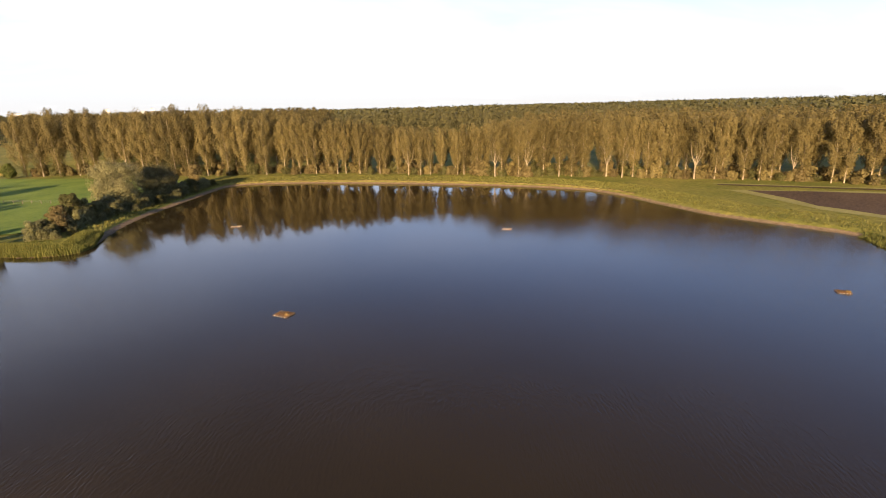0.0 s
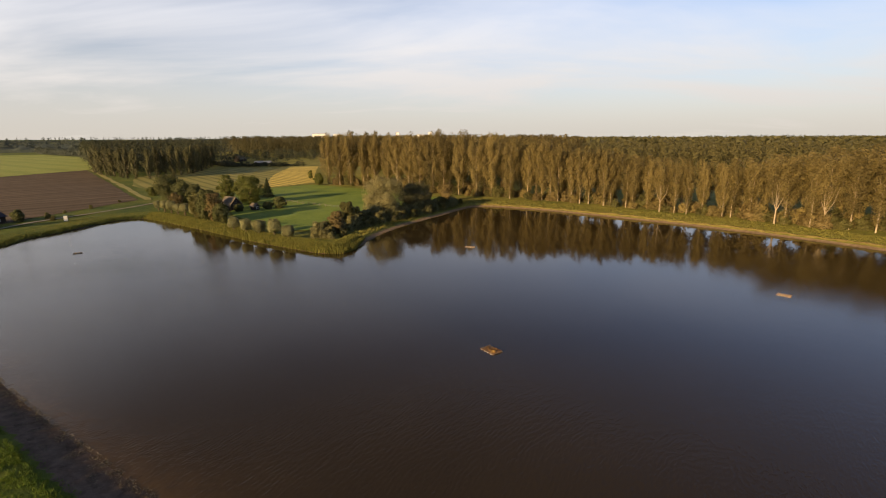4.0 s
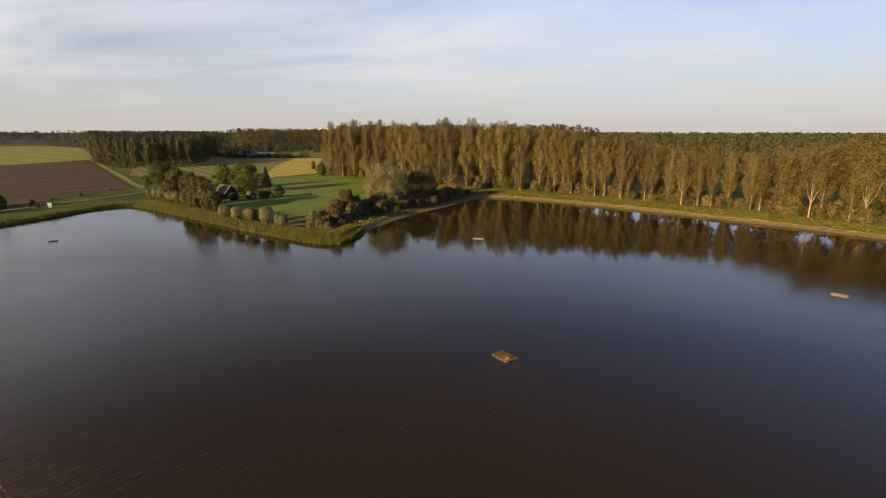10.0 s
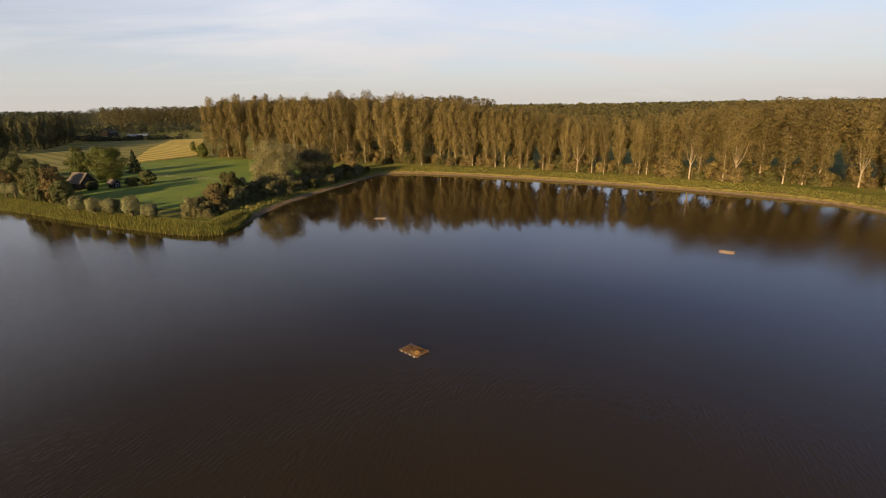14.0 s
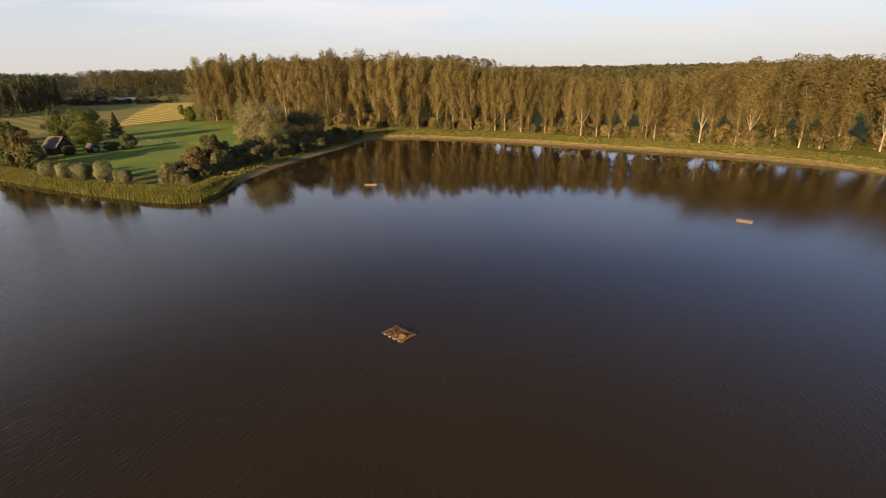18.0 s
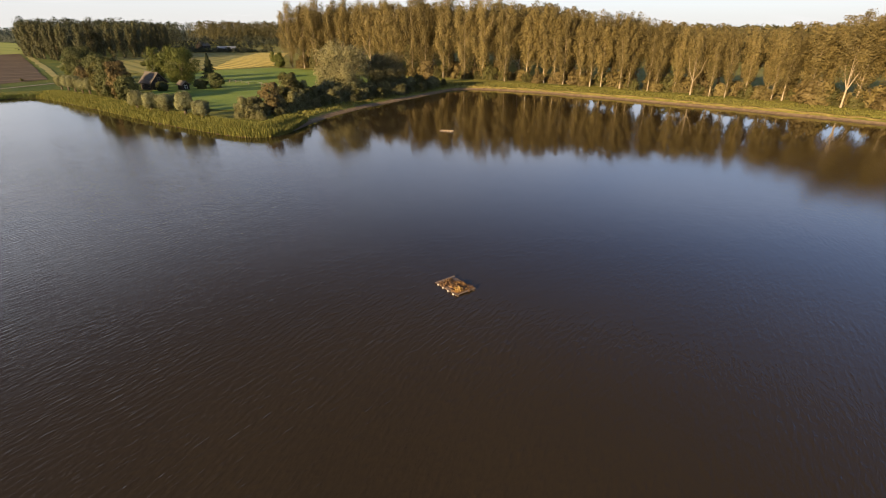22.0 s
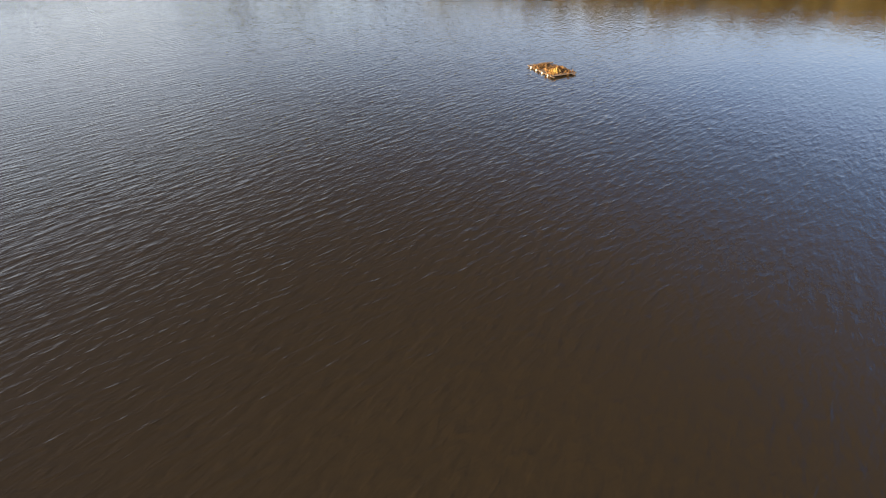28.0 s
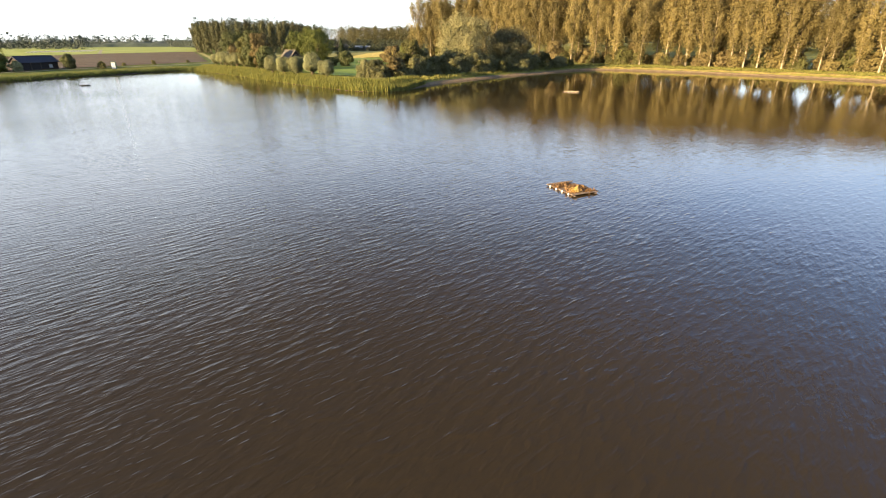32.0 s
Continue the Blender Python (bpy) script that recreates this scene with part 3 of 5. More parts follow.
field("meadow", [(-112, 150), (-90, 108), (-62, 82), (-46, 80), (-38, 110), (-22, 135), (-14, 160), (-40, 176), (-62, 200), (-98, 222), (-118, 200), (-132, 172)], 1.09, M_MEADOW, "short green pasture with long evening shadows")
field("soil_margin", [(139, 31), (168, 8), (198, -24), (178, -50), (134, -15), (132, 0), (136, 16)], 1.055, M_VERGE, "pale sandy grass margin round the bare soil")
field("dark_field", [(143, 27), (169, 3), (196, -26), (176, -46), (137, -11), (136, 3), (140, 12)], 1.08, M_DARKFIELD, "dark bare soil beside the lake shore")
# the ditch is not dug: a dark flat strip paints its shadow
field("ditch", [(145, 38), (176, 4), (210, -32), (211.6, -30.4), (177.6, 5.6), (146.4, 39.4)], 1.10, M_DARKFIELD, "narrow flat strip for the ditch, its shade painted dark")
# low sun on the ditch bank, painted as a paler flat strip
field("ditch_lit_bank", [(145.6, 40.4), (177, 7), (211.4, -29.4), (212.8, -28.4), (178.4, 8.4), (146.8, 42)], 1.09, M_VERGE, "pale strip along the ditch, its sunlit bank painted in")
field("field_track", [(-530, 420), (-349, 264), (-347.5, 265.5), (-528.5, 421.5)], 1.15, M_TRACK, "pale track between the grass fields")
field("field_verge", [(-338, 349), (-152, 150), (-150, 151.5), (-336, 351)], 1.13, M_VERGE, "pale grass verge along the ploughed field")
field("farm_track", [(-157.4, 44), (-152.9, 60), (-152.9, 90), (-145.4, 118), (-140.4, 148), (-139, 147.4), (-143.9, 117.4), (-151.1, 89.6), (-151.1, 60), (-155.6, 43.4)], 1.14, M_TRACK, "pale gravel farm track along the shore")

# ================= trees =================
FRONT = [(-90, 226), (-78, 220), (-60, 210), (-36, 190), (-14, 177), (4, 168), (37, 150), (63, 129), (80, 115), (102, 93), (127, 76), (152, 50), (174, 30), (186, 10), (205, -25)]


def poplar(h, width, r, leaf=0.41, plumes=17, per=62, low=0.2, forks=0, leafm=None, wide=0.5):
    """A poplar: a pale straight trunk, steep limbs, a flame-shaped crown of leaf clumps. Returns the meshes of its trunk and crown."""
    lean = r.normal(size=2) * 0.018 * h
    def axis_at(z):
        k = z / h
        return np.array([lean[0] * k * k, lean[1] * k * k, z])
    zs = np.linspace(-0.3, (0.5 if forks else 0.82) * h, 8)
    pieces = [tube([axis_at(max(z, 0)) + (0, 0, min(z, 0)) for z in zs], np.linspace(0.24 + 0.06 * bool(forks), 0.06, 8) * h / 24, 7)]
    tips = []
    for k in range(10 + forks):
        big = k < forks
        z0 = h * (r.uniform(0.18, 0.27) if big else r.uniform(0.2, 0.62))
        a, ln = r.uniform(0, 2 * np.pi) if not big else 2 * np.pi * k / max(forks, 1) + 0.5, h * (r.uniform(0.36, 0.46) if big else r.uniform(0.14, 0.26))
        out = ln * (r.uniform(0.2, 0.32) if big else r.uniform(0.3, 0.5))
        p0 = axis_at(z0)
        d = np.array([np.cos(a), np.sin(a), 0])
        mid = p0 + d * out * 0.62 + (0, 0, ln * 0.42)
        end = p0 + d * out + (0, 0, ln)
        pieces.append(tube([p0, mid, end], [(0.16 if big else 0.085) * h / 24, (0.11 if big else 0.05) * h / 24, 0.03], 5))
        tips += [end] if big else [mid, end]
    v, f = joined(pieces)
    trunk = mesh_from("trunk", v, f, M_BARK, True)
    cs, ss, ds = [], [], []

    def clump(c, rad, count, away):
        q, d = puff(c, rad, count, r, 1.35)
        cs.append(q); ds.append(d + 0.55 * away + (0, 0, 0.2))
        ss.append(leaf * r.uniform(0.6, 1.25, count))

    def reach(z):
        """Half the crown's width at a height given as a share of the tree's."""
        if z < wide:
            return width / 2 * (0.5 + 0.5 * max(0.0, z - low) / (wide - low)) ** 0.8
        return width / 2 * np.sqrt(max(0.02, 1 - ((z - wide) / (1.02 - wide)) ** 2))

    for k in range(plumes):
        a = 2.4 * k + r.uniform(-0.5, 0.5)
        d = np.array([np.cos(a), np.sin(a), 0])
        z0 = low + (0.78 - low) * ((k + r.uniform(0, 1)) / plumes)
        z1 = min(0.985, z0 + r.uniform(0.17, 0.30))
        for t in np.linspace(0.12, 1.0, 6):
            z = z0 + (z1 - z0) * t
            c = axis_at(z * h * 0.97) + d * max(0.3, reach(z) * 0.86) * t ** 0.6 * r.uniform(0.85, 1.05) + r.normal(size=3) * 0.22
            clump(c, width / 7 * (1.18 - 0.42 * t) * r.uniform(0.85, 1.15), per, d)
    for t in np.linspace(0.60, 0.96, 7):           # the leader
        clump(axis_at(h * 0.97 * t) + r.normal(size=3) * (0.3, 0.3, 0.1), width / 7 * (1.45 - 0.45 * t), per, np.zeros(3))
    for k in range(7 if not forks else 2):        # shoots low on the trunk
        a = r.uniform(0, 2 * np.pi)
        clump(axis_at(h * r.uniform(0.4 * low, low)) + 0.5 * np.array([np.cos(a), np.sin(a), 0]), 0.6 * width / 7, per // 2, np.zeros(3))
    for c in tips:
        clump(c, 0.8 * width / 7, per // 3, np.zeros(3))
    v, f = leaves(np.concatenate(cs), np.concatenate(ss), r, 0.3, 0.7, np.concatenate(ds))
    return trunk, mesh_from("crown", v, f, leafm or M_POPLAR)


def tree_thing(name, meshes, label, group=""):
    e = new(name)
    tagged(e, label, "tree", group)
    under("trunk", meshes[0], e)
    under("crown", meshes[1], e)
    return e


def along(line, spacing, start=0.0):
    """Places and headings every so many metres along a line."""
    p = np.array(line, float)
    seg = np.hypot(*np.diff(p, axis=0).T)
    s = np.r_[0, np.cumsum(seg)]
    at = np.arange(start, s[-1], spacing)
    return [(np.interp(k, s, p[:, 0]), np.interp(k, s, p[:, 1])) for k in at], at, s[-1]


def normal_of(line, k):
    p = np.array(line, float)
    seg = np.hypot(*np.diff(p, axis=0).T)
    s = np.r_[0, np.cumsum(seg)]
    i = min(np.searchsorted(s, k, "right") - 1, len(seg) - 1)
    d = (p[i + 1] - p[i]) / seg[i]
    return np.array([-d[1], d[0]])      # away from the lake


def plant(master, x, y, scale, turn, z=None):
    z = float(land(np.array([x]), np.array([y]))[0]) if z is None else z
    m = pose(x, y, z - 0.05, 0, 0, turn)
    c = copy_thing(master, m)
    c.scale = (scale[0], scale[0], scale[1])
    return c


masters = [tree_thing("poplar_tree", poplar(24, (10.6, 9.4, 11.4, 7.6, 8.4, 7.2, 9.8)[k], np.random.default_rng(100 + k), low=(0.12, 0.18, 0.14, 0.15, 0.21, 0.18, 0.26)[k], forks=(0, 0, 0, 0, 0, 0, 4)[k], wide=0.46 if k < 3 else 0.60, per=74 if k < 3 else 62, plumes=13 if k == 6 else 17),
                      "tall poplar with a pale trunk and olive evening-lit leaves", "poplars along the lake") for k in range(7)]


FRONT_AT = np.r_[0, np.cumsum(np.hypot(*np.diff(np.array(FRONT, float), axis=0).T))]


def place_front():
    n = 0
    total = along(FRONT, 50)[2]
    for row, off in enumerate((0.0, 7.0)):
        k = 2.0 + 4.0 * row
        while k < total:
            x, y = (np.interp(k, FRONT_AT, [q[c] for q in FRONT]) for c in (0, 1))
            nx, ny = normal_of(FRONT, k)
            x, y = x + nx * off + rng.normal() * 0.8, y + ny * off + rng.normal() * 1.2
            west = k < 125
            h = np.interp(k, [0, 95, 125, 150, 168, 182, 212, 224, 250, 420], [30.0, 30.0, 27.6, 23.8, 22.2, 19.0, 18.4, 22.2, 22.8, 22.0]) * rng.uniform(0.93, 1.04) * (1.02 if row else 1)
            sc = (h / 24 * rng.uniform(0.86, 1.08) * (0.92 if west else 1.1), h / 24)
            kind = int(rng.integers(3)) if west else 6 if row == 0 and min(abs(k - q) for q in (190, 226, 241, 267, 296, 330)) < 2.7 else int(rng.integers(3, 6))
            turn = rng.uniform(0, 360)
            if n < len(masters):
                masters[n].matrix_basis = pose(x, y, float(land(np.array([x]), np.array([y]))[0]) - 0.05, 0, 0, turn)
                masters[n].scale = (sc[0], sc[0], sc[1])
            else:
                plant(masters[kind], x, y, sc, turn)
            n += 1
            k += rng.uniform(7.2, 10.5) if west else rng.uniform(4.0, 6.0)


place_front()


def canopy(name, places, heights, widths, r, leaf, per, material, label, low=0.3):
    """Many far trees as one mass of crowns."""
    cs, ss, ds = [], [], []
    for (x, y), h, w in zip(places, heights, widths):
        t = r.uniform(low, 1.0, per) ** 0.7
        prof = w / 2 * np.where(t < 0.6, 1.0, np.sqrt(np.clip(1 - ((t - 0.6) / 0.42) ** 2, 0.01, 1)))
        a = r.uniform(0, 2 * np.pi, per)
        k = np.sqrt(r.uniform(0.15, 1.0, per))
        lump = 1 + 0.25 * np.sin(3 * a + t * 9 + x)
        ds.append(np.stack([np.cos(a), np.sin(a), 0.2 + np.clip((t - 0.6) * 3, 0, 1.5)], 1))
        cs.append(np.stack([x + np.cos(a) * prof * k * lump, y + np.sin(a) * prof * k * lump, 0.9 + t * h], 1))
        ss.append(leaf * r.uniform(0.6, 1.25, per))
    v, f = leaves(np.concatenate(cs), np.concatenate(ss), r, 0.2, 0.75, np.concatenate(ds))
    return tagged(new(name, mesh_from(name, v, f, material)), label, "wood", kind="stuff")


def scatter(poly, spacing, r):
    p = np.array(poly, float)
    x0, y0, x1, y1 = *p.min(0), *p.max(0)
    gx, gy = np.meshgrid(np.arange(x0, x1, spacing), np.arange(y0, y1, spacing))
    gx = gx + r.uniform(-0.4, 0.4, gx.shape) * spacing
    gy = gy + r.uniform(-0.4, 0.4, gy.shape) * spacing
    k = inside(p, gx, gy)
    return np.stack([gx[k], gy[k]], 1)


r2 = np.random.default_rng(21)
# the dense wood behind the west end of the front row
p = scatter([(-90, 242), (-58, 226), (-32, 206), (-10, 194), (10, 186), (30, 175), (70, 260), (40, 330), (-60, 380), (-118, 350)], 7.5, r2)
canopy("wood_interior", p, r2.uniform(25, 29, len(p)), r2.uniform(6.5, 9, len(p)), r2, 0.95, 300, M_POPLAR, "dense poplar wood behind the shore row")
# the deep wood at the east end, and the wood beyond the open field
p = scatter([(112, 106), (136, 90), (162, 63), (184, 42), (202, 8), (218, -28), (240, -22), (224, 14), (206, 54), (178, 84), (152, 108), (126, 126)], 5.2, r2)
canopy("east_wood", p, r2.uniform(22.5, 25.0, len(p)), r2.uniform(6.5, 8.5, len(p)), r2, 0.62, 560, M_POPLAR, "belt of poplars behind the shore row at its east end", 0.33)
p = scatter([(60, 360), (130, 350), (230, 300), (300, 220), (420, 150), (460, 330), (300, 470), (60, 520)], 12, r2)
canopy("field_wood", p, r2.uniform(19, 23, len(p)), r2.uniform(10, 14, len(p)), r2, 1.5, 170, M_MIXWOOD, "wood beyond the open field behind the shore row", 0.05)
p, tall = [], []
for off, gap in ((11.5, 4.6), (16.0, 5.0)):
    for (x, y), k in zip(*along(FRONT, gap, 112)[:2]):
        n = normal_of(FRONT, k)
        p.append((x + n[0] * off + r2.normal(), y + n[1] * off + r2.normal()))
        tall.append(np.interp(k, [112, 165, 182, 215, 228, 250, 420], [22.5, 21.5, 19.5, 19.5, 22, 23, 22.5]) * r2.uniform(0.93, 1.04))
canopy("belt_row", np.array(p), tall, r2.uniform(6.0, 8.0, len(p)), r2, 0.6, 560, M_POPLAR, "inner rows of the poplar belt", 0.30)
M_STRAW = foliage("old_straw", (0.12, 0.07, 0.036), (0.34, 0.205, 0.095), 0.2, 0.1)
M_TWIG = foliage("drift_twigs", (0.05, 0.043, 0.03), (0.24, 0.21, 0.15), 0.05, 0.1)
M_GOLD_STRAW = foliage("golden_straw", (0.40, 0.26, 0.08), (0.66, 0.46, 0.16), 0.2, 0.1)
M_PALE_STRAW = foliage("bleached_straw", (0.30, 0.235, 0.15), (0.60, 0.48, 0.32), 0.2, 0.1)
M_WOOD = surface("grey_wood", (0.10, 0.07, 0.05), (0.30, 0.235, 0.18), 2, 14, 0.85, 0.4, stretch=(1, 8, 8))
M_PALE_WOOD = surface("sandy_boards", (0.30, 0.20, 0.12), (0.52, 0.37, 0.24), 2, 14, 0.85, 0.4, stretch=(1, 8, 8))
M_WOOD_DARK = surface("tarred_boards", (0.018, 0.014, 0.012), (0.05, 0.042, 0.036), 1, 9, 0.8, 0.4, stretch=(6, 6, 1))
M_TILE = surface("roof_tiles", (0.075, 0.064, 0.052), (0.155, 0.135, 0.112), 0.8, 6, 0.8, 0.5, stretch=(1, 5, 5))
M_SLATE = surface("dark_roof_sheet", (0.020, 0.022, 0.034), (0.046, 0.050, 0.070), 0.6, 7, 0.55, 0.3, stretch=(6, 1, 1))
M_WHITE = surface("white_paint", (0.62, 0.61, 0.58), (0.82, 0.81, 0.78), 1.5, 12, 0.6, 0.1)
M_GREEN = surface("green_paint", (0.05, 0.10, 0.07), (0.09, 0.16, 0.11), 1.5, 12, 0.5, 0.1)
M_FARROOF = surface("pale_roof_sheet", (0.34, 0.34, 0.33), (0.48, 0.48, 0.46), 0.3, 4, 0.6, 0.1)
M_CABINET = surface("grey_enamel", (0.24, 0.24, 0.23), (0.36, 0.36, 0.34), 1.5, 10, 0.6, 0.1)
M_BRICK = surface("brick_wall", (0.07, 0.045, 0.036), (0.15, 0.10, 0.078), 1.2, 12, 0.9, 0.4)
M_PANE = surface("dark_pane", (0.02, 0.025, 0.03), (0.05, 0.06, 0.07), 1, 5, 0.08, 0.0)
M_FLOAT = surface("float_plastic", (0.60, 0.58, 0.54), (0.80, 0.78, 0.74), 3, 14, 0.5, 0.1)
M_CONCRETE = surface("wet_concrete", (0.05, 0.045, 0.04), (0.13, 0.12, 0.11), 1.5, 9, 0.85, 0.4)


def ground_z(x, y):
    return float(land(np.array([float(x)]), np.array([float(y)]))[0])


def broad_meshes(h, w, r, leafm, bark, clear=0.18, clumps=26, per=160, leaf=0.46, top=0.55):
    """A spreading tree: trunk, forking limbs, and a lumpy crown of leaf clumps with gaps."""
    pieces = [tube([(0, 0, -0.3), (0.05 * h, 0, 0.3 * h), (0.04 * h, 0.02 * h, 0.62 * h)], [0.035 * h, 0.026 * h, 0.008 * h], 7)]
    cs, ss, ds = [], [], []
    for k in range(clumps):
        t = r.uniform(clear, 1.0)
        prof = w / 2 * (np.sqrt(max(0.05, 1 - ((t - top) / (1.02 - top)) ** 2)) if t > top else 0.6 + 0.4 * (t - clear) / max(top - clear, 0.01))
        a, q = r.uniform(0, 2 * np.pi), np.sqrt(r.uniform(0.15, 0.95))
        c = np.array([np.cos(a) * prof * q, np.sin(a) * prof * q, t * h * 0.94])
        rad = r.uniform(0.10, 0.19) * w
        if k < 9:
            pieces.append(tube([(0.04 * h, 0, 0.28 * h * r.uniform(0.6, 1.3)), c * (0.6, 0.6, 0.8), c], [0.014 * h, 0.009 * h, 0.003 * h], 5))
        q, d = puff(c, rad, per, r, 0.85)
        cs.append(q); ds.append(d + 0.5 * unit((c - (0, 0, 0.45 * h))[None])); ss.append(leaf * r.uniform(0.6, 1.25, per))
    # loose sprays that close the gaps between the clumps
    n = clumps * per // 3
    t = r.uniform(clear * 0.6, 0.97, n)
    prof = w / 2 * np.where(t > top, np.sqrt(np.clip(1 - ((t - top) / (1.02 - top)) ** 2, 0.03, 1)), 0.6 + 0.4 * np.clip((t - clear) / max(top - clear, 0.01), 0, 1))
    a, q = r.uniform(0, 2 * np.pi, n), np.sqrt(r.uniform(0.1, 0.9, n))
    cs.append(np.stack([np.cos(a) * prof * q, np.sin(a) * prof * q, t * h * 0.95], 1))
    ds.append(np.stack([np.cos(a), np.sin(a), 0.5 + 0 * a], 1)); ss.append(leaf * r.uniform(0.6, 1.25, n))
    v, f = joined(pieces)
    trunk = mesh_from("trunk", v, f, bark, True)
    v, f = leaves(np.concatenate(cs), np.concatenate(ss), r, 0.05, 0.7, np.concatenate(ds))
    return trunk, mesh_from("crown", v, f, leafm)


def broad(name, label, x, y, h, w, seed, leafm, bark=None, group="", **kw):
    e = tree_thing(name, broad_meshes(h, w, np.random.default_rng(seed), leafm, bark or M_BARK_DARK, **kw), label, group)
    e.matrix_basis = pose(x, y, ground_z(x, y) - 0.05, 0, 0, seed * 37 % 360)
    return e


def bush_thing(h, w, seed, leafm, label, group, per=75, clumps=26, leaf=0.42):
    r = np.random.default_rng(seed)
    pieces = []
    for k in range(6):
        a = r.uniform(0, 2 * np.pi)
        d = np.array([np.cos(a), np.sin(a), 0])
        pieces.append(tube([(0, 0, -0.2), d * w * 0.15 + (0, 0, h * 0.4), d * w * 0.3 + (0, 0, h * 0.8)], [0.06, 0.04, 0.015], 4))
    cs, ss, ds = [], [], []
    for k in range(clumps):
        a, q, t = r.uniform(0, 2 * np.pi), np.sqrt(r.uniform(0, 1)), r.uniform(0.1, 0.86)
        m = w * 0.42 * np.sqrt(max(0.1, 1 - max(0, t - 0.35) ** 2 * 2.2))
        p, d = puff(np.array([np.cos(a) * q * m, np.sin(a) * q * m, t * h]), r.uniform(0.12, 0.2) * w, per, r, 0.9)
        cs.append(p); ds.append(d + np.array([np.cos(a) * q, np.sin(a) * q, 0.3]) * 0.5)
        ss.append(leaf * r.uniform(0.6, 1.25, per))
    n = clumps * per // 2
    d = unit(r.normal(size=(n, 3)))
    d[:, 2] = np.abs(d[:, 2])
    cs.append(d * r.uniform(0.3, 1.0, (n, 1)) ** 0.5 * np.array([w * 0.48, w * 0.48, h * 0.92])); ds.append(d + (0, 0, 0.2)); ss.append(leaf * r.uniform(0.6, 1.25, n))
    e = new("shrub")
    tagged(e, label, "shrub", group)
    v, f = joined(pieces)
    under("stems", mesh_from("stems", v, f, M_BARK_DARK, True), e)
    v, f = leaves(np.concatenate(cs), np.concatenate(ss), r, 0.05, 0.7, np.concatenate(ds))
    under("foliage", mesh_from("foliage", v, f, leafm), e)
    return e


def set_down(e, x, y, turn, s=1.0, sz=None):
    e.matrix_basis = pose(x, y, ground_z(x, y) - 0.08, 0, 0, turn)
    e.scale = (s, s, sz or s)
    return e


# ---- underwood along the foot of the shore row ----
def underwood():
    label, group = "leafy shrub at the foot of the poplars", "shrubs under the poplars"
    kinds = [bush_thing(3.0, 3.4, 300 + k, (M_SHRUB, M_POPLAR, M_RUST, M_POPLAR)[k], label, group, 44, 17, 0.44) for k in range(4)]
    spots, ks, total = along(FRONT, 2.5, 1.0)
    n = 0
    for (x, y), k in zip(spots, ks):
        nx, ny = normal_of(FRONT, k)
        off = rng.uniform(-1.2, 7.0)
        s = rng.uniform(0.6, 1.3) * (1.45 if k < 130 else 1.5) * (0.8 if off < 1 else 1.15)
        x, y = x + nx * off, y + ny * off
        if n < 4:
            set_down(kinds[n], x, y, rng.uniform(0, 360), s)
        else:
            c = copy_thing(kinds[int(rng.integers(4))], pose(x, y, ground_z(x, y) - 0.08, 0, 0, rng.uniform(0, 360)))
            c.scale = (s, s, s * rng.uniform(0.8, 1.2))
        n += 1


underwood()

# ---- thicket along the north-east side of the headland ----
def thicket():
    label, group = "dense dark shrub on the headland shore", "shrubs on the headland"
    kinds = [bush_thing(4.0, 4.6, 340 + k, (M_THICKET, M_SHRUB, M_THICKET)[k], label, group, 66, 24, 0.44) for k in range(3)]
    line = [(-42, 70), (-40, 80), (-36, 90), (-30, 99), (-24, 109), (-19, 119), (-13, 131), (-8, 143)]
    spots, ks, total = along(line, 2.6)
    n = 0
    for row, off in enumerate((-0.4, 2.6, 5.4)):
        for (x, y), k in zip(spots, ks):
            nx, ny = normal_of(line, k)
            s = rng.uniform(0.6, 1.25) * np.interp(k, [0, 12, 20, 62, 82], [0.7, 0.8, 1.0, 0.95, 0.6]) * (0.7, 1.1, 1.2)[row]
            x, y = x + nx * off + rng.normal() * 0.6, y + ny * off + rng.normal() * 0.6
            if n < 3:
                set_down(kinds[n], x, y, rng.uniform(0, 360), s)
            else:
                c = copy_thing(kinds[int(rng.integers(3))], pose(x, y, ground_z(x, y) - 0.08, 0, 0, rng.uniform(0, 360)))
                c.scale = (s, s, s * rng.uniform(0.8, 1.2))
            n += 1


thicket()
broad("willow_tree", "large grey-green willow above the headland thicket", -34.5, 109, 14.5, 17.0, 401, M_WILLOW, clear=0.05, clumps=64, per=300, leaf=0.40)
broad("willow_tree", "grey willow beside the larger one on the headland", -24.5, 121, 11.5, 13.5, 402, M_WILLOW, clear=0.05, clumps=50, per=270, leaf=0.40)
broad("young_tree", "rust-tinged young tree at the headland's end", -43, 77, 7.2, 4.8, 403, M_RUST, clear=0.1, clumps=20)
broad("young_tree", "rust-tinged young tree behind the reeds", -42.5, 88, 8.4, 5.6, 404, M_SHRUB, clear=0.1, clumps=22)
broad("birch_tree", "yellowing small tree before the poplar wood", -14, 150, 8.0, 6.0, 405, M_RUST, clear=0.1, clumps=24)
broad("young_tree", "yellow-green young tree by the stubble field", -94, 223, 7.0, 6.0, 406, M_OAK, clear=0.1, clumps=26)

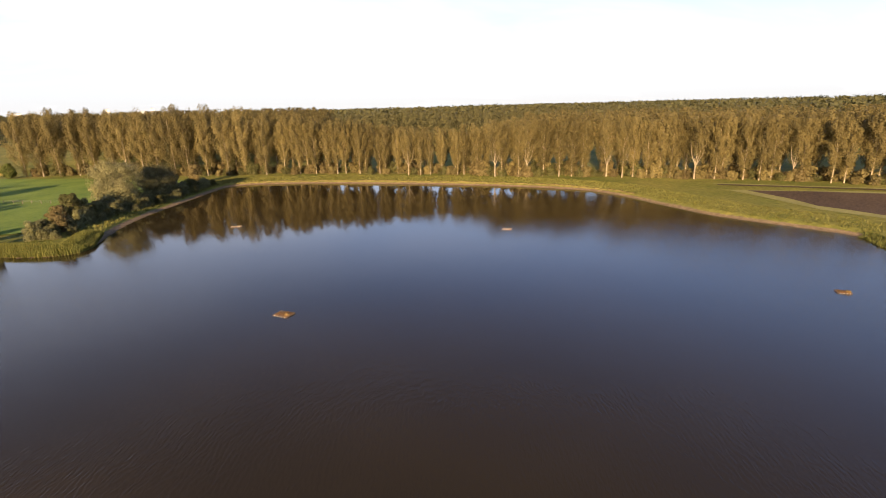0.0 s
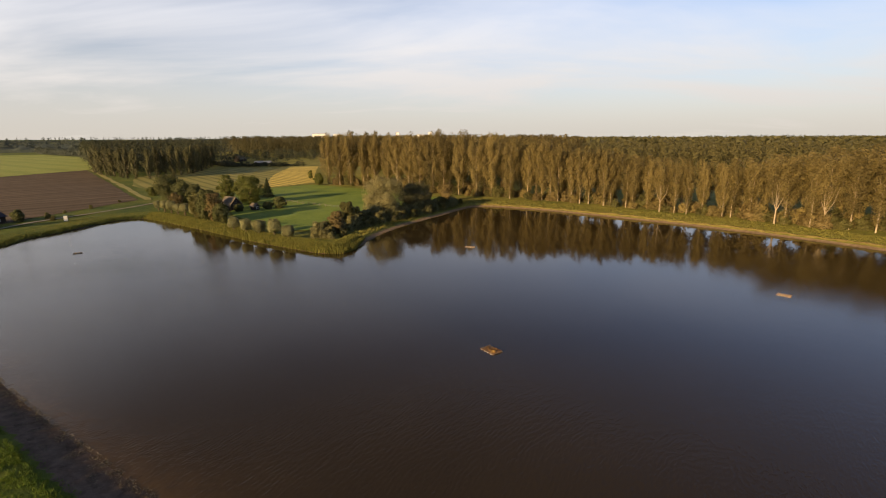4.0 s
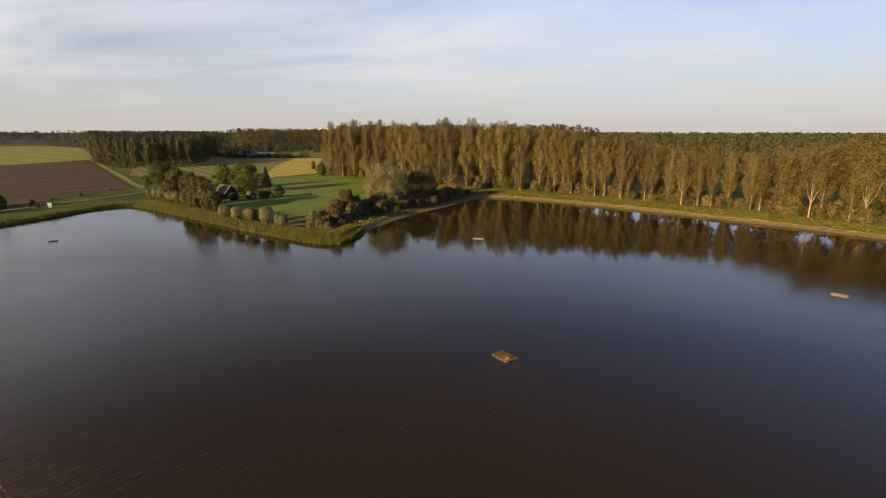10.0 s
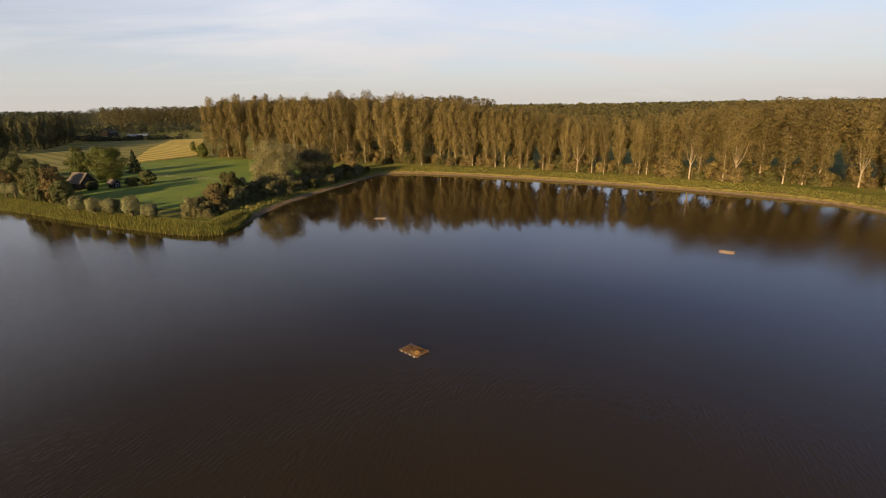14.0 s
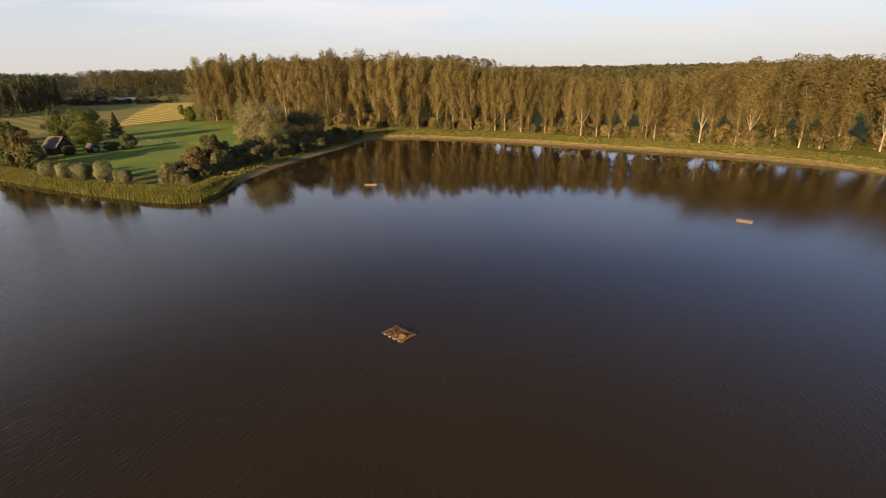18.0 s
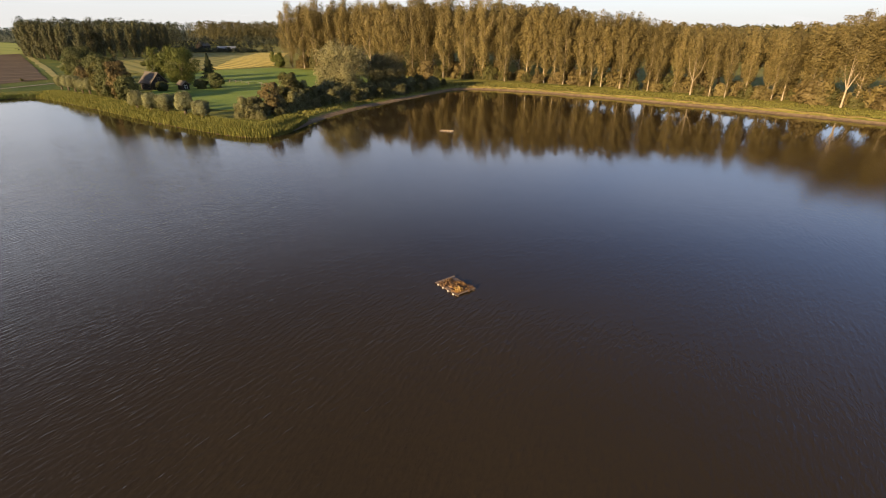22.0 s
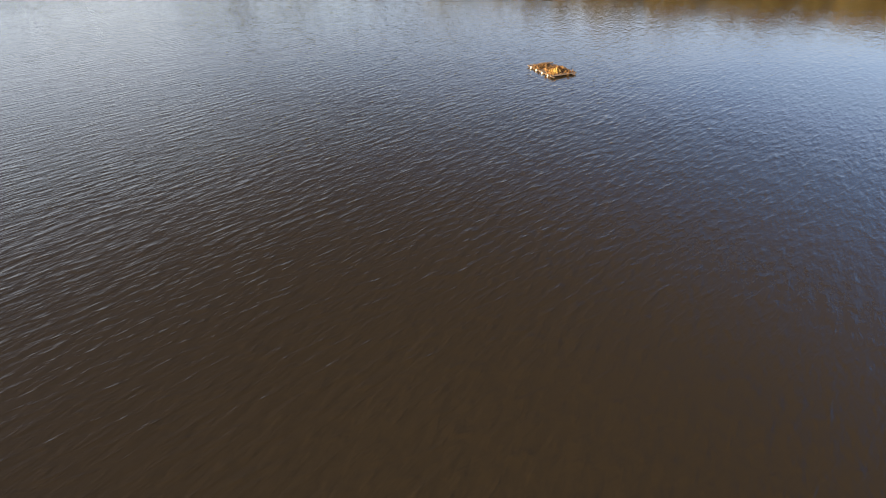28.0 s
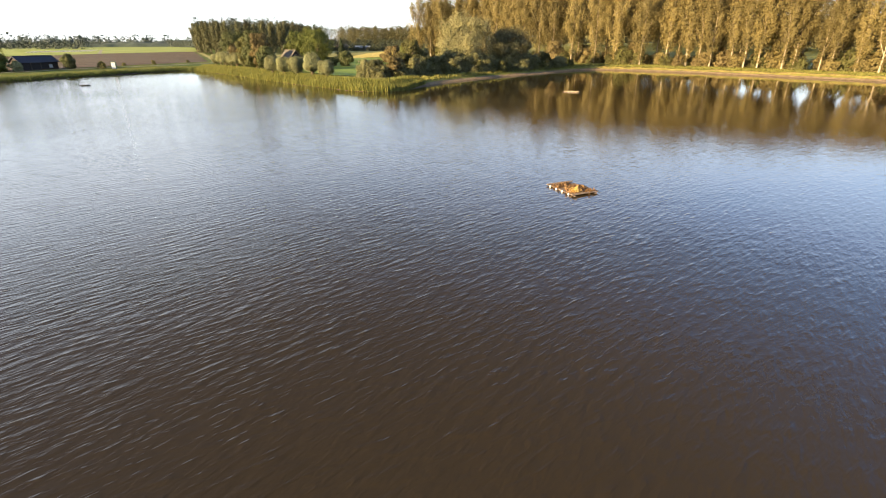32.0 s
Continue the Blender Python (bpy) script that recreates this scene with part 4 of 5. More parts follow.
# ---- pollard willows ----
def pollard(seed, label, group):
    r = np.random.default_rng(seed)
    e = new("pollard_willow")
    tagged(e, label, "tree", group)
    pieces = [tube([(0, 0, -0.3), (0.04, 0, 1.0), (0, 0.05, 2.0)], [0.34, 0.28, 0.36], 8)]
    for k in range(14):
        a, up = r.uniform(0, 2 * np.pi), r.uniform(0.3, 1.2)
        d = np.array([np.cos(a) * np.cos(up), np.sin(a) * np.cos(up), np.sin(up)])
        pieces.append(tube([(0, 0, 1.95), np.array((0, 0, 2.0)) + d * 1.0, np.array((0, 0, 2.0)) + d * 2.0], [0.06, 0.035, 0.012], 4))
    v, f = joined(pieces)
    under("trunk", mesh_from("trunk", v, f, M_BARK_DARK, True), e)
    d = r.normal(size=(4400, 3)); d /= np.linalg.norm(d, axis=1, keepdims=True)
    lump = 1 + 0.13 * np.sin(4 * np.arctan2(d[:, 1], d[:, 0]) + seed) + 0.12 * np.sin(5 * d[:, 2] + seed)
    c = np.array((0, 0, 3.15)) + d * (r.uniform(0.5, 1.0, (4400, 1)) ** 0.5) * 1.95 * lump[:, None] * np.array([1, 1, 0.92])
    v, f = leaves(c, 0.36 * r.uniform(0.6, 1.3, 4400), r, 0.3, 0.5, d)
    under("crown", mesh_from("crown", v, f, M_POLLARD), e)
    return e


pollards = [pollard(500 + k, "round-headed pollard willow behind the reed bank", "pollard willows") for k in range(3)]
for n, (x, y, s) in enumerate([(q[0], q[1], 0.92 * q[2]) for q in [(-75.6, 79.4, 1.0), (-70.4, 76.3, 0.97), (-65.0, 73.3, 1.05), (-59.2, 70.3, 1.12), (-54.2, 67.4, 0.95),
                               (-126, 120, 0.9), (-121.5, 117, 0.95), (-117, 114, 1.0), (-112.5, 111, 0.95), (-108, 108, 1.0), (-102.5, 104.5, 1.05)]]):
    if n < 3:
        set_down(pollards[n], x, y, 40 * n, s)
    else:
        c = copy_thing(pollards[n % 3], pose(x, y, ground_z(x, y) - 0.05, 0, 0, 67 * n))
        c.scale = (s, s, s * (0.95 + 0.03 * (n % 4)))

# ---- trees round the farmyard ----
broad("oak_tree", "dark round oak beside the ploughed field", -140, 149, 11.5, 13, 601, M_DARKTREE, clear=0.1, clumps=46, per=170)
broad("ash_tree", "tall dark tree in front of the barn", -94, 98, 11.5, 6.8, 602, M_DARKTREE, clear=0.06, clumps=40, per=170)
broad("ash_tree", "brownish tree beside the barn yard", -100, 103, 9.5, 6.0, 603, M_SHRUB, clear=0.06, clumps=30)
broad("ash_tree", "leafy tree at the edge of the reed bank", -86.5, 93, 7.0, 5.6, 604, M_DARKTREE, clear=0.05, clumps=30)
broad("lime_tree", "broad green tree behind the barn", -98, 139, 12.5, 12, 605, M_OAK, clear=0.1, clumps=50, per=170)
broad("lime_tree", "tall green tree behind the barn", -113, 150, 12.0, 8.5, 606, M_OAK, clear=0.08, clumps=32)
broad("ash_tree", "dark tree in the farmyard", -118, 133, 9.0, 8.0, 607, M_DARKTREE, clear=0.08, clumps=28)
broad("maple_tree", "small golden-leaved tree in the farmyard", -121, 124, 6.5, 6.0, 608, M_RUST, clear=0.1, clumps=20)
broad("ash_tree", "dark tree beside the barn's gable", -105, 113, 8.0, 6.4, 620, M_DARKTREE, clear=0.05, clumps=32)
broad("ash_tree", "brownish tree at the head of the reed bank", -90, 95.5, 10.5, 5.6, 621, M_RUST, clear=0.05, clumps=32)
broad("ash_tree", "dark tree behind the pollard row", -111, 122, 7.0, 6.4, 622, M_DARKTREE, clear=0.05, clumps=28)
broad("hawthorn", "low hedge bush beside the white shed", -84, 125, 3.2, 4.5, 623, M_DARKTREE, clear=0.04, clumps=14)
broad("hawthorn", "low dark bush beside the barn", -92.5, 118, 3.0, 4.0, 624, M_DARKTREE, clear=0.04, clumps=12)
broad("oak_tree", "dark tree beyond the farm trees", -128, 140, 10.0, 9.0, 625, M_DARKTREE, clear=0.06, clumps=32)
broad("plum_tree", "small dark tree on the pasture's edge", -80, 127, 5.0, 5.5, 609, M_DARKTREE, clear=0.06, clumps=18)
broad("field_maple", "lone low bush by the field corner", -160, 168, 4.5, 7.0, 610, M_OAK, clear=0.04, clumps=16)
broad("garden_tree", "round garden tree beside the dark shed", -160, 73, 7.0, 6.5, 611, M_OAK, clear=0.06, clumps=24)
broad("garden_tree", "low green tree beside the dark shed", -157.5, 92, 4.2, 4.6, 612, M_DARKTREE, clear=0.05, clumps=16)
broad("garden_tree", "low round grey bush before the sheds", -156, 75.5, 2.8, 3.2, 615, M_POLLARD, clear=0.05, clumps=14)
broad("garden_tree", "low round grey bush before the house", -159, 69, 2.8, 3.0, 613, M_WILLOW, clear=0.05, clumps=14)
broad("field_tree", "lone slender tree in the stubble field", -112, 262, 6.0, 4.0, 614, M_OAK, clear=0.2, clumps=12)


def conifer(x, y, h, w, seed):
    r = np.random.default_rng(seed)
    e = new("spruce_tree")
    tagged(e, "dark cone-shaped spruce beside the pasture", "tree")
    v, f = tube([(0, 0, -0.3), (0, 0, h * 0.5), (0, 0, h)], [0.2, 0.12, 0.02], 6)
    under("trunk", mesh_from("trunk", v, f, M_BARK_DARK, True), e)
    n = 3600
    t = r.uniform(0.04, 1, n) ** 1.3
    tier = 0.8 + 0.2 * np.sin(t * 38)
    a, q = r.uniform(0, 2 * np.pi, n), np.sqrt(r.uniform(0.2, 1, n))
    m = w / 2 * (1 - t) * q * tier
    v, f = leaves(np.stack([np.cos(a) * m, np.sin(a) * m, t * h], 1), 0.5 * r.uniform(0.6, 1.2, n), r, 0, 0.6, np.stack([np.cos(a), np.sin(a), 0.4 + 0 * a], 1))
    under("crown", mesh_from("crown", v, f, M_CONIFER), e)
    e.matrix_basis = pose(x, y, ground_z(x, y) - 0.05)


conifer(-100, 163, 9.0, 8.0, 650)

# ---- buildings ----
def box_mesh(bm, x0, x1, y0, y1, z0, z1):
    v = [bm.verts.new(p) for p in ((x0, y0, z0), (x1, y0, z0), (x1, y1, z0), (x0, y1, z0), (x0, y0, z1), (x1, y0, z1), (x1, y1, z1), (x0, y1, z1))]
    for q in ((3, 2, 1, 0), (4, 5, 6, 7), (0, 1, 5, 4), (1, 2, 6, 5), (2, 3, 7, 6), (3, 0, 4, 7)):
        bm.faces.new([v[k] for k in q])
    return bm


def slab(x0, x1, y0, y1, z0, z1, bevel=0.0):
    bm = box_mesh(bmesh.new(), x0, x1, y0, y1, z0, z1)
    if bevel:
        bmesh.ops.bevel(bm, geom=bm.edges[:], offset=bevel, segments=1, affect="EDGES")
    return bm


def building(name, label, x, y, turn, length, width, eaves, ridge, wallm, roofm, openings, category="barn", framem=None):
    """A gabled building: walls with gables, two roof slopes with overhang, doors and windows set in its walls."""
    framem = framem or M_WOOD
    e = new(name)
    tagged(e, label, category)
    l, w = length / 2, width / 2
    bm = bmesh.new()
    pts = [(-w, 0), (w, 0), (w, eaves), (0, ridge), (-w, eaves)]
    a, b = [bm.verts.new((-l, p, z)) for p, z in pts], [bm.verts.new((l, p, z)) for p, z in pts]
    bm.faces.new(a[::-1]); bm.faces.new(b)
    for k in range(5):
        bm.faces.new((a[k], a[(k + 1) % 5], b[(k + 1) % 5], b[k]))
    part("wall", bm, wallm, e)
    drop = (ridge - eaves) / w
    for s in (-1, 1):
        bm = bmesh.new()
        o = 0.45
        y1, z1 = s * (w + o), eaves - drop * o
        top = [(-l - o, 0, ridge + 0.06), (l + o, 0, ridge + 0.06), (l + o, y1, z1 + 0.06), (-l - o, y1, z1 + 0.06)]
        t = [bm.verts.new(q) for q in top]
        u = [bm.verts.new((p[0], p[1], p[2] + 0.18)) for p in top]
        bm.faces.new(t); bm.faces.new(u[::-1])
        for k in range(4):
            bm.faces.new((t[k], u[k], u[(k + 1) % 4], t[(k + 1) % 4]))
        bmesh.ops.recalc_face_normals(bm, faces=bm.faces[:])
        part("roof", bm, roofm, e)
    part("ridge_cap", slab(-l - 0.5, l + 0.5, -0.18, 0.18, ridge + 0.16, ridge + 0.34, 0.05), roofm, e)
    for kind, side, at, z0, ow, oh, om in openings:
        # side: +-1 long walls, +-2 gables
        if abs(side) == 1:
            yy = side * w
            fr = slab(at - ow / 2 - 0.1, at + ow / 2 + 0.1, yy - 0.06, yy + 0.06, z0 - 0.1, z0 + oh + 0.1)
            pn = slab(at - ow / 2, at + ow / 2, yy - 0.08, yy + 0.08, z0, z0 + oh)
        else:
            xx = side / 2 * l
            fr = slab(xx - 0.06, xx + 0.06, at - ow / 2 - 0.1, at + ow / 2 + 0.1, z0 - 0.1, z0 + oh + 0.1)
            pn = slab(xx - 0.08, xx + 0.08, at - ow / 2, at + ow / 2, z0, z0 + oh)
        f = part(kind, fr, framem, e)
        part("pane" if kind == "window" else "leaf", pn, om, f)
    e.matrix_basis = pose(x, y, ground_z(x, y) - 0.05, 0, 0, turn)
    return e


building("farm_barn", "weathered dark timber barn with a grey tiled roof", -98, 123, -28, 6.0, 5.0, 2.3, 4.9, M_WOOD_DARK, M_TILE,
         [("door", 2, 0.0, 0.0, 2.4, 2.3, M_WOOD_DARK), ("window", 2, 0.0, 3.0, 0.7, 0.7, M_PANE), ("window", -1, -1.6, 0.9, 0.8, 0.7, M_PANE), ("window", -1, 1.6, 0.9, 0.8, 0.7, M_PANE)])
building("garden_shed", "small dark garden shed with white-framed openings", -88.0, 122, 150, 2.6, 2.2, 1.8, 2.6, M_WOOD_DARK, M_TILE,
         [("door", -1, 0.0, 0.0, 1.0, 1.6, M_WOOD_DARK), ("window", -2, 0.0, 0.8, 0.7, 0.7, M_PANE)], "shed", M_WHITE)
building("machine_shed", "long black shed with a dark sheet roof", -164.6, 86.6, 84, 10.2, 5.5, 2.2, 3.7, M_WOOD_DARK, M_SLATE,
         [("door", -1, -1.2, 0.0, 2.6, 1.9, M_WOOD_DARK), ("window", -1, 2.9, 0.5, 0.9, 0.9, M_FARROOF)], "shed")
building("village_house", "brick house with a dark roof near the shore", -169, 66, 80, 9, 7, 2.6, 5.6, M_BRICK, M_SLATE,
         [("window", -1, -3.0, 0.9, 1.3, 1.3, M_PANE), ("window", -1, 0.5, 0.9, 1.3, 1.3, M_PANE), ("door", -1, 3.0, 0.0, 1.1, 2.1, M_GREEN)], "house")
building("garden_shed", "low dark shed with pale windows beside the brick house", -161.5, 67.5, 75, 3.2, 2.2, 1.7, 2.3, M_WOOD_DARK, M_SLATE,
         [("window", -1, -0.8, 0.8, 0.7, 0.6, M_FARROOF), ("window", -1, 0.7, 0.8, 0.7, 0.6, M_FARROOF)], "shed")
building("far_farm_shed", "far farm shed with a pale metal roof", -214, 424, 12, 15, 8, 2.4, 3.8, M_WOOD_DARK, M_FARROOF, [("door", -1, 0.0, 0.0, 4, 2.6, M_WOOD_DARK)], "shed")
building("far_farm_shed", "far dark farmhouse among trees", -270, 492, 80, 12, 8, 2.8, 6.0, M_WOOD_DARK, M_TILE, [("window", -1, 0.0, 1.0, 1.2, 1.2, M_PANE)], "house")


def service_cabinet():
    e = new("service_cabinet")
    tagged(e, "pale service cabinet with a green side on the shore", "cabinet")
    part("plinth", slab(-0.75, 0.75, -0.65, 0.65, -0.1, 0.12, 0.02), M_CONCRETE, e)
    part("body", slab(-0.65, 0.65, -0.55, 0.55, 0.12, 2.05, 0.03), M_GREEN, e)
    d = part("door", slab(-0.56, 0.56, -0.59, -0.55, 0.22, 1.95, 0.01), M_WHITE, e, "white door")
    part("handle", slab(0.38, 0.46, -0.63, -0.59, 1.0, 1.2), M_WOOD_DARK, d)
    part("side_panel", slab(0.65, 0.68, -0.48, 0.48, 0.22, 1.95, 0.01), M_GREEN, e)
    part("roof", slab(-0.72, 0.72, -0.64, 0.64, 2.05, 2.14, 0.02), M_GREEN, e)
    e.matrix_basis = pose(-142.5, 94.5, ground_z(-142.5, 94.5) - 0.02, 0, 0, 35)
    e.scale = (0.95, 0.95, 1.0)


service_cabinet()


def outlet():
    e = new("water_outlet")
    tagged(e, "dark concrete outlet block at the waterline", "outlet")
    part("block", slab(-0.8, 0.8, -0.5, 0.5, -0.5, 0.75, 0.06), M_CONCRETE, e)
    part("grating", slab(-0.5, 0.5, 0.5, 0.56, -0.2, 0.5, 0.01), M_WOOD_DARK, e)
    e.matrix_basis = pose(-131.6, 82.5, 0.0, 0, 0, -80)
    e.scale = (0.65, 0.65, 0.6)


outlet()
wayside = [bush_thing(2.2, 2.4, 700 + k, M_SHRUB, "small dark shrub beside the farm track", "shrubs by the track", 36, 10) for k in range(2)]
for n, (x, y, s) in enumerate([(-152, 98, 1.0), (-155, 101, 0.9), (-158, 112, 0.6), (-157, 124, 0.7), (-159, 143, 0.6), (-148.5, 96, 0.8), (-127, 127, 1.2)]):
    if n < 2:
        set_down(wayside[n], x, y, 70 * n, s)
    else:
        copy_thing(wayside[n % 2], pose(x, y, ground_z(x, y) - 0.05, 0, 0, 50 * n)).scale = (s, s, s)

def fence(line, label):
    """A low pasture fence: split posts with two wires."""
    e = new("pasture_fence")
    tagged(e, label, "fence")
    spots = along(line, 3.6)[0]
    for x, y in spots:
        part("post", slab(x - 0.07, x + 0.07, y - 0.07, y + 0.07, 0.8, 2.15, 0.02), M_WOOD, e)
    for z in (1.65, 2.05):
        v, f = tube([(x, y, z) for x, y in spots], [0.015] * len(spots), 4)
        under("wire", mesh_from("wire", v, f, M_CABINET, True), e)


M_HAY = surface("pale_hay", (0.42, 0.40, 0.27), (0.62, 0.58, 0.42), 0.3, 3, 0.95, 0.4)


def hay_swaths():
    """Rows of cut grass, each a low rounded windrow."""
    for k in range(18):
        t = (k - 4) / 13
        a, b = Vector((-447, 296 + 43 * t, 1.12)), Vector((-506 - 19 * t, 347 + 66 * t, 1.12))
        d, bm, rows = (b - a) / 6, bmesh.new(), []
        side = Vector((-d.y, d.x, 0)).normalized()
        for i in range(7):
            p = a + d * i + side * 0.5 * math.sin(i * 1.7 + k)
            rows.append([bm.verts.new(p + side * u + Vector((0, 0, z))) for u, z in ((-0.75, 0), (-0.4, 0.3), (0.4, 0.3), (0.75, 0))])
        for r0, r1 in zip(rows, rows[1:]):
            for q in range(3):
                bm.faces.new((r0[q], r1[q], r1[q + 1], r0[q + 1]))
        for r0 in (rows[0], rows[-1]):
            bm.faces.new(r0)
        e = new("hay_swath")
        tagged(e, "pale windrow of cut grass in the far field", "hay", "windrows in the far field")
        part("windrow", bm, M_HAY, e)


hay_swaths()
fence([(-84, 145), (-71, 137), (-50, 123)], "grey post and wire fence across the pasture")

# ---- rafts ----
def raft(label, x, y, turn, length, width, straw, seed, dark=False, litter=None, deck=None):
    """A moored nesting raft: bearers, deck boards, floats along its sides, and a heap of old straw."""
    r = np.random.default_rng(seed)
    e = new("nesting_raft")
    tagged(e, label, "raft", "rafts on the lake")
    wood = deck or (M_WOOD_DARK if dark else M_WOOD)
    l, w = length / 2, width / 2
    for s in (-1, 1):
        part("bearer", slab(-l - 0.12, l + 0.12, s * (w - 0.12) - 0.08, s * (w - 0.12) + 0.08, -0.10, 0.06, 0.02), wood, e)
        part("end_rail", slab(s * l - 0.07, s * l + 0.07, -w - 0.1, w + 0.1, 0.10, 0.17, 0.02), wood, e)
    n = int(length / 0.24)
    for k in range(n):
        u = -l + 0.12 + k * (length - 0.1) / n
        part("board", slab(u, u + 0.2, -w + r.uniform(-0.06, 0.06), w + r.uniform(-0.06, 0.06), 0.065, 0.10 + r.uniform(0, 0.02)), wood, e)
    for s in (-1,):
        for k in range(4):
            u = -l + (k + 0.5) * length / 4
            bm = bmesh.new()
            bmesh.ops.create_cone(bm, cap_ends=True, segments=8, radius1=0.055, radius2=0.045, depth=0.13, matrix=Matrix.Translation((u, s * (w + 0.07), 0.08)))
            part("float", bm, M_FLOAT if not dark else M_CONCRETE, e)
    if straw:
        cs = []
        for k in range(44):
            a = r.uniform(0, 2 * np.pi)
            c = np.array([l * r.uniform(-0.8, 0.95), w * r.uniform(-0.8, 0.95), 0.12])
            cs.append(puff(c, r.uniform(0.12, 0.28), 26, r, 0.25)[0])
        if not litter:
            q = puff(np.array([l * 0.6, -w * 0.4, 0.2]), 0.34, 160, r, 0.5)[0]
            v, f = leaves(q, 0.22 * r.uniform(0.5, 1.4, len(q)), r, 0.1, 0.3)
            under("straw_heap", mesh_from("straw_heap", v, f, M_GOLD_STRAW), e, "heap of golden straw")
        c = np.concatenate(cs); c[:, 2] = np.maximum(c[:, 2], 0.12)
        v, f = leaves(c, 0.26 * r.uniform(0.5, 1.4, len(c)) * straw, r, 0.1, 0.3)
        under("straw", mesh_from("straw", v, f, litter or M_STRAW), e, ("dark litter" if dark else "bleached straw") if litter else "mat of orange-brown old straw")
    e.matrix_basis = pose(x, y, -0.04, 0, 0, turn)
    return e


raft("wooden nesting raft with white floats and orange straw", 0.0, 0.0, -50, 2.5, 1.75, 1.0, 801)
raft("small low nesting raft with pale bleached litter", -3.4, 64.2, -15, 2.6, 1.0, 0.8, 802, litter=M_PALE_STRAW)
raft("sandy-coloured bare nesting raft with a little pale straw", 55.2, 26.6, -42, 2.1, 1.5, 0.4, 803, litter=M_PALE_STRAW, deck=M_PALE_WOOD)
raft("dark weathered raft near the farm shore", -104.3, 53.0, 40, 1.7, 0.8, 0.8, 804, True, M_TWIG)
raft("nesting raft with brown straw near the sandy shore", 78.2, -32.6, -40, 1.75, 1.3, 1.0, 805)

# ---- reeds, grass, drift ----
def shore_band(n, r, box, d0, d1):
    """Places at random within a band along the waterline, inside a box of the plan."""
    out = []
    while sum(map(len, out)) < n:
        p = r.uniform(box[:2], box[2:], (4000, 2))
        d = shore_distance(p[:, 0], p[:, 1])
        out.append(p[(d > d0) & (d < d1)])
    return np.concatenate(out)[:n]


def blades(name, places, low, high, wide, material, label, r, category, lean=0.25):
    n = len(places)
    z = np.maximum(land(places[:, 0], places[:, 1]), -0.4)
    h = r.uniform(low, high, n)
    a = r.uniform(0, np.pi, n)
    side = np.stack([np.cos(a), np.sin(a), 0 * a], 1) * (wide * r.uniform(0.6, 1.4, n))[:, None] / 2
    foot = np.stack([places[:, 0], places[:, 1], z - 0.05], 1)
    tip = foot + np.stack([r.normal(size=n) * lean * h, r.normal(size=n) * lean * h, h], 1)
    q = np.stack([foot - side * 0.7, foot + side * 0.7, tip + side * 0.35, tip - side * 0.35], 1).reshape(-1, 3)
    return tagged(new(name, mesh_from(name, q, np.arange(4 * n).reshape(-1, 4), material)), label, category, kind="stuff")


r3 = np.random.default_rng(31)
p = shore_band(60000, r3, (-122, 50, -32, 112), -0.3, 5.6)
p = p[(p[:, 0] < -33.5) & ~((p[:, 1] > 72) & (p[:, 0] > -45))]
blades("reed_bank", p, 0.5, 1.15, 0.16, M_REED, "yellow-green reed bank along the headland shore", r3, "reeds", 0.16)
p = shore_band(6500, r3, (-30, -35, 130, 165), 2.4, 16)
p = np.repeat(p, 6, 0) + r3.normal(size=(6 * len(p), 2)) * 0.25
blades("shore_grass", p, 0.10, 0.42, 0.22, M_GRASSBLADE, "tufted bank grass between the sand and the poplars", r3, "grass", 0.4)
p = shore_band(2000, r3, (103, -34, 119, -17), -0.9, 2.2)
blades("spit_reeds", p, 0.3, 0.8, 0.16, M_REED, "green reeds on the small spit of the east shore", r3, "reeds", 0.2)
p = shore_band(14000, r3, (-142, 20, -100, 130), 1.8, 12)
blades("farm_shore_grass", p, 0.05, 0.2, 0.16, M_GRASSBLADE, "tufted grass on the farm shore", r3, "grass", 0.4)
p = shore_band(6000, r3, (-62, -88, -12, 2), 3.2, 13)
p = np.repeat(p, 15, 0) + r3.normal(size=(15 * len(p), 2)) * 0.16
blades("bank_grass", p, 0.08, 0.30, 0.065, M_BANKGRASS, "thick tufted green grass on the near bank", r3, "grass", 0.4)
p = shore_band(9000, r3, (-146, 18, -116, 108), -0.3, 2.4)
blades("west_sedge", p, 0.2, 0.7, 0.2, M_SEDGE, "dark green sedge overhanging the farm shore", r3, "sedge", 0.3)
p = shore_band(60000, r3, (-100, -112, -12, 15), -0.4, 2.6)
d = shore_distance(p[:, 0], p[:, 1])
p = p[np.sin(p[:, 0] * 2.1 + 2 * np.sin(p[:, 1] * 1.3)) * np.sin(p[:, 1] * 1.7 + np.sin(p[:, 0] * 0.9)) + 0.9 * np.exp(-d * d * 0.9) + r3.normal(size=len(p)) * 0.25 > 0.62]
v, f = leaves(np.c_[p, np.maximum(land(p[:, 0], p[:, 1]), 0) + r3.uniform(0, 0.05, len(p))], r3.uniform(0.05, 0.24, len(p)), r3, 0, 0.25)
tagged(new("drift_line", mesh_from("drift_line", v, f, M_TWIG)), "dark drift line of twigs and weed along the mud", "driftwood", kind="stuff")
p = shore_band(2400, r3, (-100, -112, -12, 15), -0.35, 1.6)
d = shore_distance(p[:, 0], p[:, 1])
p = p[np.exp(-(d - 0.2) ** 2 * 3) + 0.7 * np.sin(p[:, 0] * 1.9 + p[:, 1]) * np.sin(p[:, 1] * 1.4) > r3.uniform(0.3, 1.1, len(p))]
n = len(p)
size = r3.uniform(0.03, 0.10, (n, 1)) * r3.uniform(0.6, 1.4, (n, 1))
